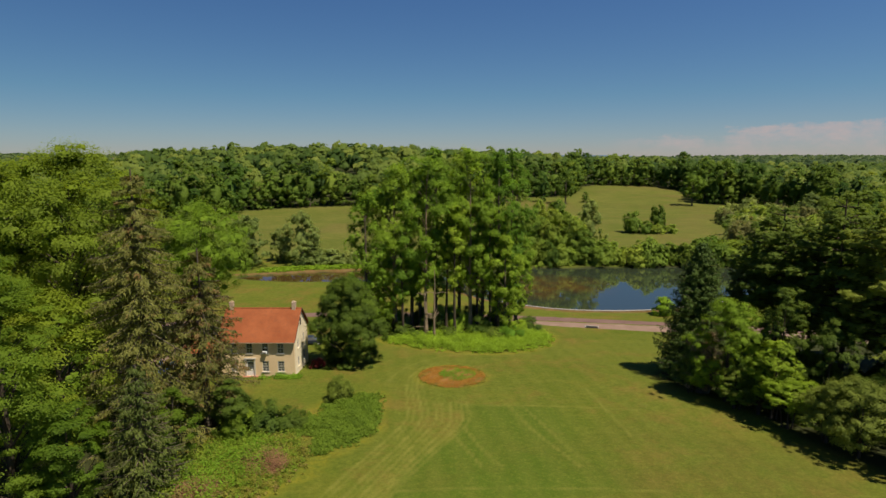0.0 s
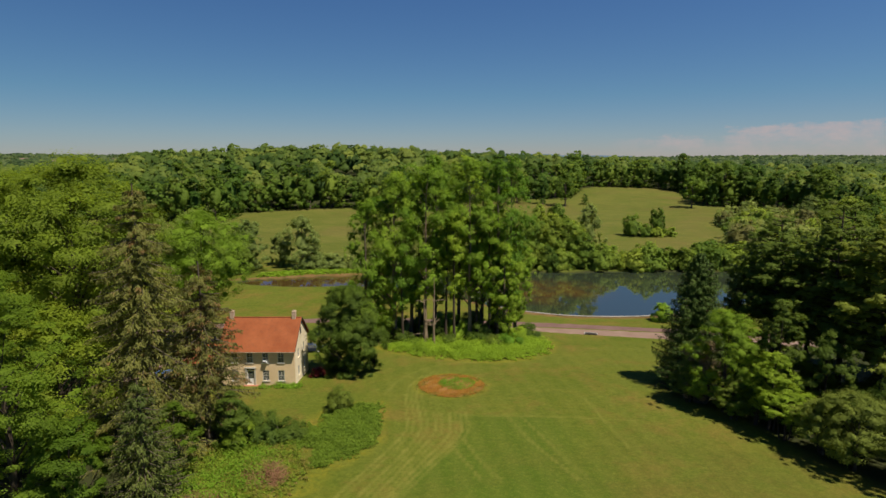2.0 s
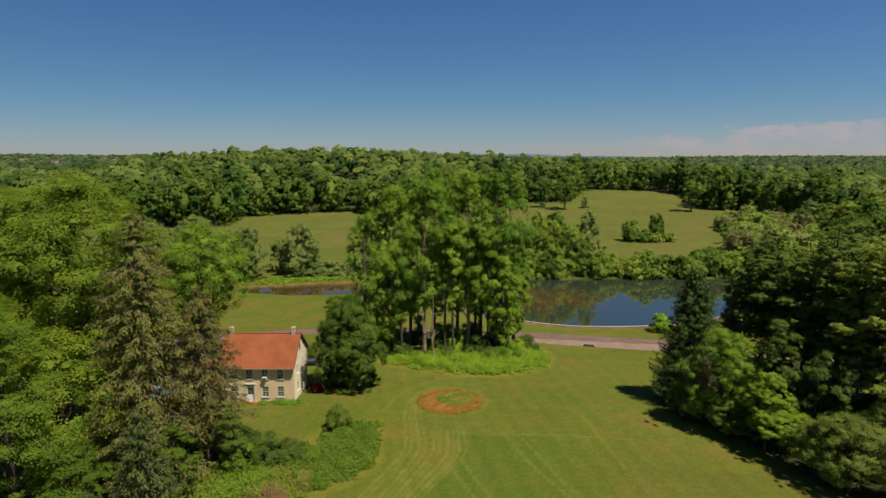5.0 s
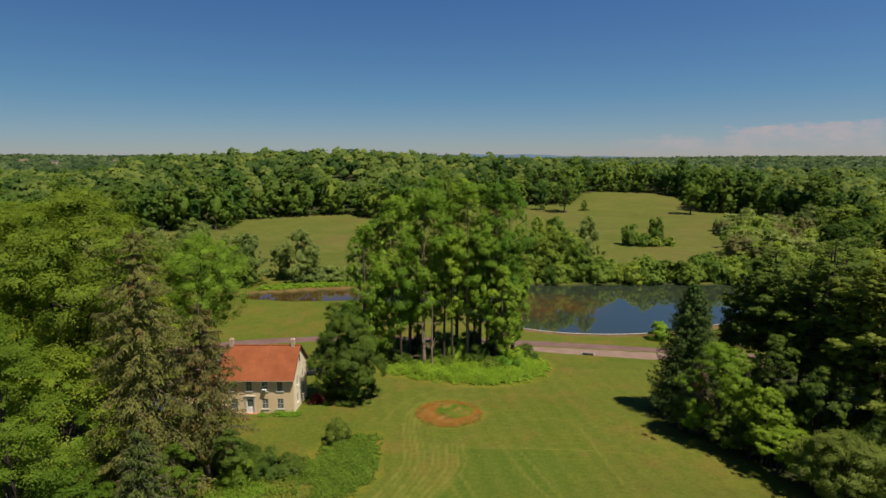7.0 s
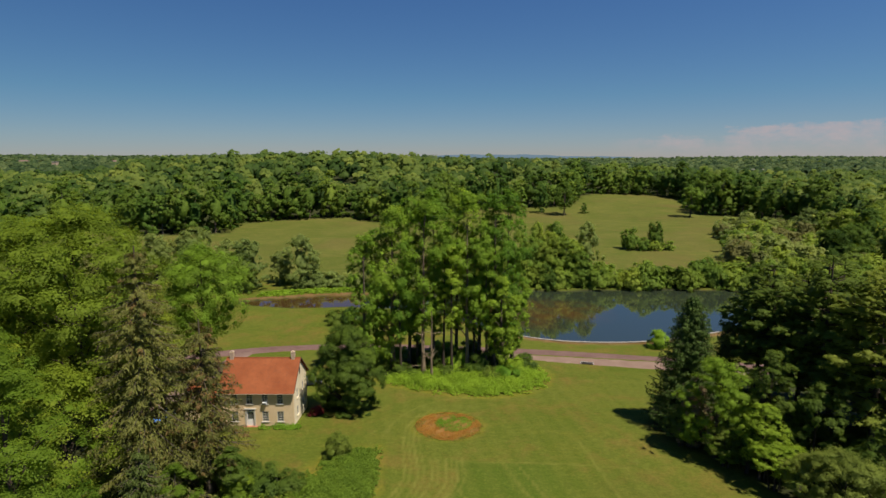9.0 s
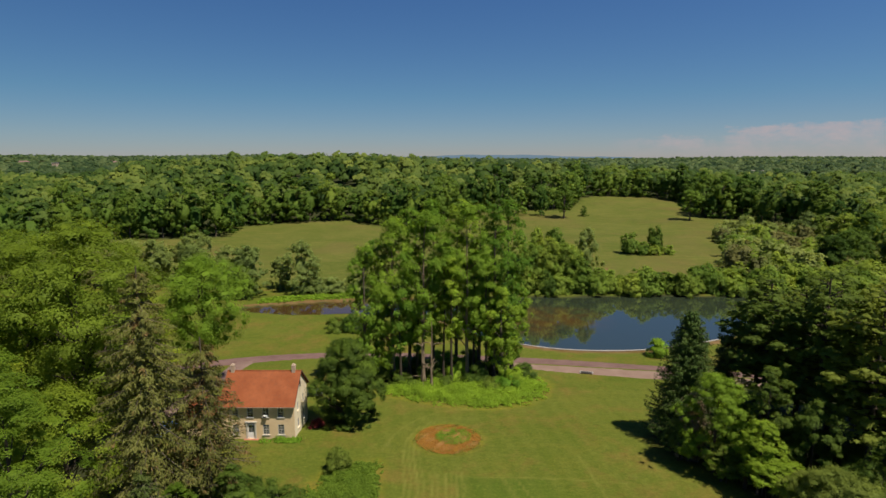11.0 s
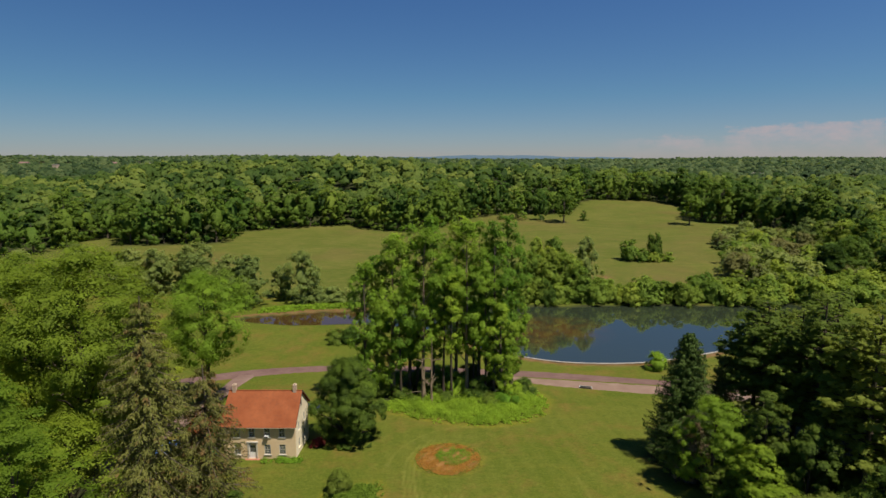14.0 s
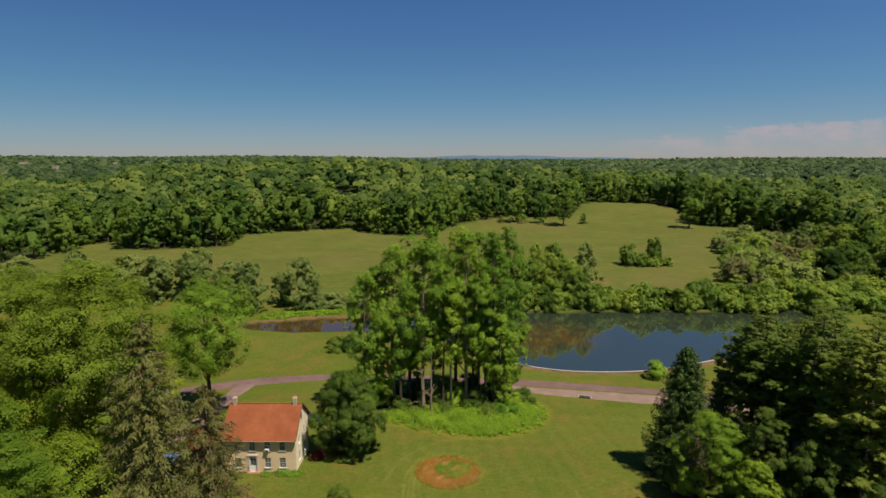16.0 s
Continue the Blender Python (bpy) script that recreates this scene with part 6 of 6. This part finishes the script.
bin_k = Mat("green_bin_plastic")
BIN_GREEN = bin_k.principled(bin_k.mix(bin_k.noise(bin_k.obj(), 3.0), (0.02, 0.16, 0.06), (0.03, 0.20, 0.08)), 0.5, spec=0.4)
wb = empty("wheeled_bin", -33.6, 79.6, ground_at(-33.6, 79.6))
bm = bmesh.new()
bmesh.ops.create_cone(bm, cap_ends=True, segments=4, radius1=0.34, radius2=0.42, depth=0.95, matrix=pose(0, 0, 0.56, 0, 0, 45))
part("body", bm, BIN_GREEN, wb)
part("lid", boxes((-0.32, 0.32, -0.34, 0.30, 1.038, 1.09), bevel=0.02), BIN_GREEN, wb)
for wx in (-0.26, 0.26):
    bm = bmesh.new()
    bmesh.ops.create_cone(bm, cap_ends=True, segments=12, radius1=0.1, radius2=0.1, depth=0.06, matrix=pose(wx, 0.27, 0.1, 0, 90, 0))
    part("wheel", bm, IRON, wb)
tagged(wb, "green plastic wheeled bin beside the farmhouse", "bin")

shrub("red_shrub", -18.9, 83.4, 1.4, 1.0, LEAF_RED, "dark red leafy shrub beside the house", 501, 900, 0.13)


# ---------------------------------------------------------------- pond edge, drain
def pond_wall():
    line = resample([(14.5, 139.2), (20.2, 135.2), (28.6, 131.6), (38, 130.6), (47.6, 131), (57, 133.6), (70, 139.2)], 0.8)
    d = unit(np.gradient(line, axis=0))
    nrm = np.stack([-d[:, 1], d[:, 0]], 1)
    pieces = []

    def run(off0, off1, z0, z1):
        n = len(line)
        ring = np.stack([np.c_[line + nrm * off0, np.full(n, z0)], np.c_[line + nrm * off1, np.full(n, z0)], np.c_[line + nrm * off1, np.full(n, z1)], np.c_[line + nrm * off0, np.full(n, z1)]], 1).reshape(-1, 3)
        i = np.arange((n - 1) * 4)
        r, c = i // 4, i % 4
        nx = (c + 1) % 4
        return ring, np.stack([r * 4 + c, r * 4 + nx, (r + 1) * 4 + nx, (r + 1) * 4 + c], 1)

    w = empty("pond_wall", 38, 130.6, WATER_Z)
    bpy.context.view_layer.update()
    for nm, args, m in (("wall", (-0.15, 0.3, WATER_Z - 1.2, WATER_Z + 0.55), CONCRETE), ("coping", (-0.18, 0.32, WATER_Z + 0.55, WATER_Z + 0.62), CONCRETE), ("ledge", (0.85, 1.1, WATER_Z - 0.6, WATER_Z + 0.06), CONCRETE)):
        ob = part(nm, raw_mesh(nm, *run(*args)), m, w)
        ob.matrix_parent_inverse = w.matrix_world.inverted()
    return tagged(w, "low curved concrete wall along the pond's near shore", "wall")


pond_wall()
dr = empty("storm_drain", 30.2, 113.2, ground_at(30.2, 113.2) + 0.08, -14)
part("box", boxes((-1.35, 1.35, 0.25, 0.40, -0.3, 0.22), (-1.35, -1.15, -0.6, 0.248, -0.3, 0.16), (1.15, 1.35, -0.6, 0.248, -0.3, 0.16), bevel=0.02), CONCRETE, dr)
part("grate", boxes(*[(-1.13 + 0.2 * i, -1.0 + 0.2 * i, -0.6, 0.24, 0.0, 0.14) for i in range(11)], (-1.15, 1.15, -0.66, -0.602, -0.1, 0.15)), IRON, dr)
tagged(dr, "concrete storm drain with a dark iron grate in the gravel", "drain")


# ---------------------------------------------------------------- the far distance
# the hills' blue is distance haze put into their base colour
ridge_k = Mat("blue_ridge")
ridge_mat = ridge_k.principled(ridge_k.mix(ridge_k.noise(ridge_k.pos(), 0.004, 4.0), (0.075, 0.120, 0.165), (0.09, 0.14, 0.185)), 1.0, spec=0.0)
rx = np.linspace(-420, 1500, 60)
rz = 34 + 20 * np.exp(-((rx - 420) / 620.0) ** 2) + 2.5 * np.sin(rx * 0.011) + 1.5 * np.sin(rx * 0.031 + 1)
rco = np.concatenate([np.column_stack([rx, np.full(60, 4560.0), np.full(60, 0.0)]), np.column_stack([rx, np.full(60, 4580.0), rz]), np.column_stack([rx, np.full(60, 4690.0), np.full(60, 0.0)])])
ri = np.arange(59)
rq = np.concatenate([np.stack([ri, ri + 1, ri + 61, ri + 60], 1), np.stack([ri + 60, ri + 61, ri + 121, ri + 120], 1)])
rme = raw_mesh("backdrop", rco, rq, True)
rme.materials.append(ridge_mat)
tagged(new("backdrop", rme), "hazy blue line of hills on the horizon", "hills", kind="structure")


def far_building(x, y, w, d, h, wall, roof, label, flat=False):
    """A house in the far woods: walls with window openings' frames, roof."""
    ob = empty("far_building", x, y, ground_at(x, y) - 0.5)
    part("wall", boxes((-w / 2, w / 2, -d / 2, d / 2, 0, h)), wall, ob)
    bm = bmesh.new()
    if flat:
        box(bm, -w / 2 - 0.5, w / 2 + 0.5, -d / 2 - 0.5, d / 2 + 0.5, h + 0.003, h + 0.8)
    else:
        v = [bm.verts.new(c) for c in ((-w / 2 - 0.6, -d / 2 - 0.6, h), (w / 2 + 0.6, -d / 2 - 0.6, h), (w / 2 + 0.6, d / 2 + 0.6, h), (-w / 2 - 0.6, d / 2 + 0.6, h), (-w / 2 - 0.6, 0, h + d * 0.4), (w / 2 + 0.6, 0, h + d * 0.4))]
        for f in ((0, 1, 5, 4), (2, 3, 4, 5), (0, 4, 3), (1, 2, 5), (3, 2, 1, 0)):
            bm.faces.new([v[i] for i in f])
    part("roof", bm, roof, ob)
    n = max(2, int(w / 5))
    for i in range(n):
        wx = -w / 2 + w * (i + 0.5) / n
        part("window", boxes((wx - 0.9, wx + 0.9, -d / 2 - 0.06, -d / 2 - 0.004, h * 0.35, h * 0.75)), GLASS, ob)
    return tagged(ob, label, "building")


FAR_ROOF = rough_material("weathered_far_roof", (0.19, 0.125, 0.105), (0.23, 0.155, 0.13), 0.2, 0.9)
far_building(-790, 1190, 9, 9, 22, CHIMNEY, CONCRETE, "pale tower-like building among the distant woods", True)
far_building(-1420, 1980, 30, 14, 15, TRIM, FAR_ROOF, "long reddish-roofed building on the horizon")
far_building(-1100, 1950, 24, 12, 15, CHIMNEY, FAR_ROOF, "reddish building on the horizon woods")
far_building(468, 868, 20, 12, 12, CHIMNEY, CONCRETE, "grey-roofed house among the distant woods")
far_building(-960, 1900, 14, 10, 14, CHIMNEY, CONCRETE, "white house among the distant woods")


# ---------------------------------------------------------------- parked car behind the house
def car(x, y, rz, paint, label):
    ob = empty("car", x, y, ground_at(x, y) + 0.02, rz)
    bm = bmesh.new()
    # lower body: a lengthwise outline drawn across the width
    side = [(-2.2, 0.35), (-2.25, 0.75), (-1.5, 0.92), (1.35, 0.95), (2.15, 0.80), (2.2, 0.35)]
    for w in (-0.85, 0.85):
        [bm.verts.new((px, w, pz)) for px, pz in side]
    bm.verts.ensure_lookup_table()
    n = len(side)
    for i in range(n):
        j = (i + 1) % n
        bm.faces.new((bm.verts[i], bm.verts[j], bm.verts[n + j], bm.verts[n + i]))
    bm.faces.new([bm.verts[i] for i in range(n)][::-1])
    bm.faces.new([bm.verts[n + i] for i in range(n)])
    bmesh.ops.recalc_face_normals(bm, faces=bm.faces)
    bmesh.ops.bevel(bm, geom=bm.edges[:], offset=0.06, segments=2, affect="EDGES")
    body = part("body", bm, paint, ob)
    bm = bmesh.new()
    prof = [(-1.7, 0.90), (-1.1, 1.42), (0.45, 1.45), (1.15, 0.93)]
    for w, k in ((-0.78, 1), (0.78, 1)):
        [bm.verts.new((px, w * (0.82 if pz > 1 else 1.0), pz)) for px, pz in prof]
    bm.verts.ensure_lookup_table()
    for i in range(4):
        j = (i + 1) % 4
        bm.faces.new((bm.verts[i], bm.verts[j], bm.verts[4 + j], bm.verts[4 + i]))
    bm.faces.new([bm.verts[i] for i in range(4)][::-1])
    bm.faces.new([bm.verts[4 + i] for i in range(4)])
    bmesh.ops.recalc_face_normals(bm, faces=bm.faces)
    part("cabin", bm, GLASS, ob)
    part("roof", boxes((-1.12, 0.47, -0.62, 0.62, 1.455, 1.49), bevel=0.015), paint, ob)
    for wx in (-1.35, 1.35):
        for wy in (-0.82, 0.82):
            bm = bmesh.new()
            bmesh.ops.create_cone(bm, cap_ends=True, segments=18, radius1=0.32, radius2=0.32, depth=0.2, matrix=pose(wx, wy, 0.32, 90, 0, 0))
            wheel = part("wheel", bm, IRON, ob)
            bm = bmesh.new()
            bmesh.ops.create_cone(bm, cap_ends=True, segments=14, radius1=0.19, radius2=0.17, depth=0.22, matrix=pose(wx, wy, 0.32, 90, 0, 0))
            part("rim", bm, WHITE, wheel)
    for wy in (-0.6, 0.6):
        part("headlight", boxes((2.16, 2.215, wy - 0.18, wy + 0.18, 0.58, 0.72), bevel=0.01), WHITE, ob)
    return tagged(ob, label, "car")


blue_k = Mat("dark_blue_paint")
BLUE_PAINT = blue_k.principled(blue_k.mix(blue_k.noise(blue_k.obj(), 2.0), (0.012, 0.018, 0.035), (0.018, 0.026, 0.05)), 0.35, spec=0.5)
light_k = Mat("light_blue_paint")
LIGHT_BLUE = light_k.principled(light_k.mix(light_k.noise(light_k.obj(), 2.0), (0.06, 0.16, 0.42), (0.08, 0.20, 0.48)), 0.4, spec=0.5)
car(-23.6, 99.0, 8, BLUE_PAINT, "dark blue car parked behind the farmhouse")
car(-41.5, 81.5, 80, LIGHT_BLUE, "bright blue car parked on the driveway behind the spruces")
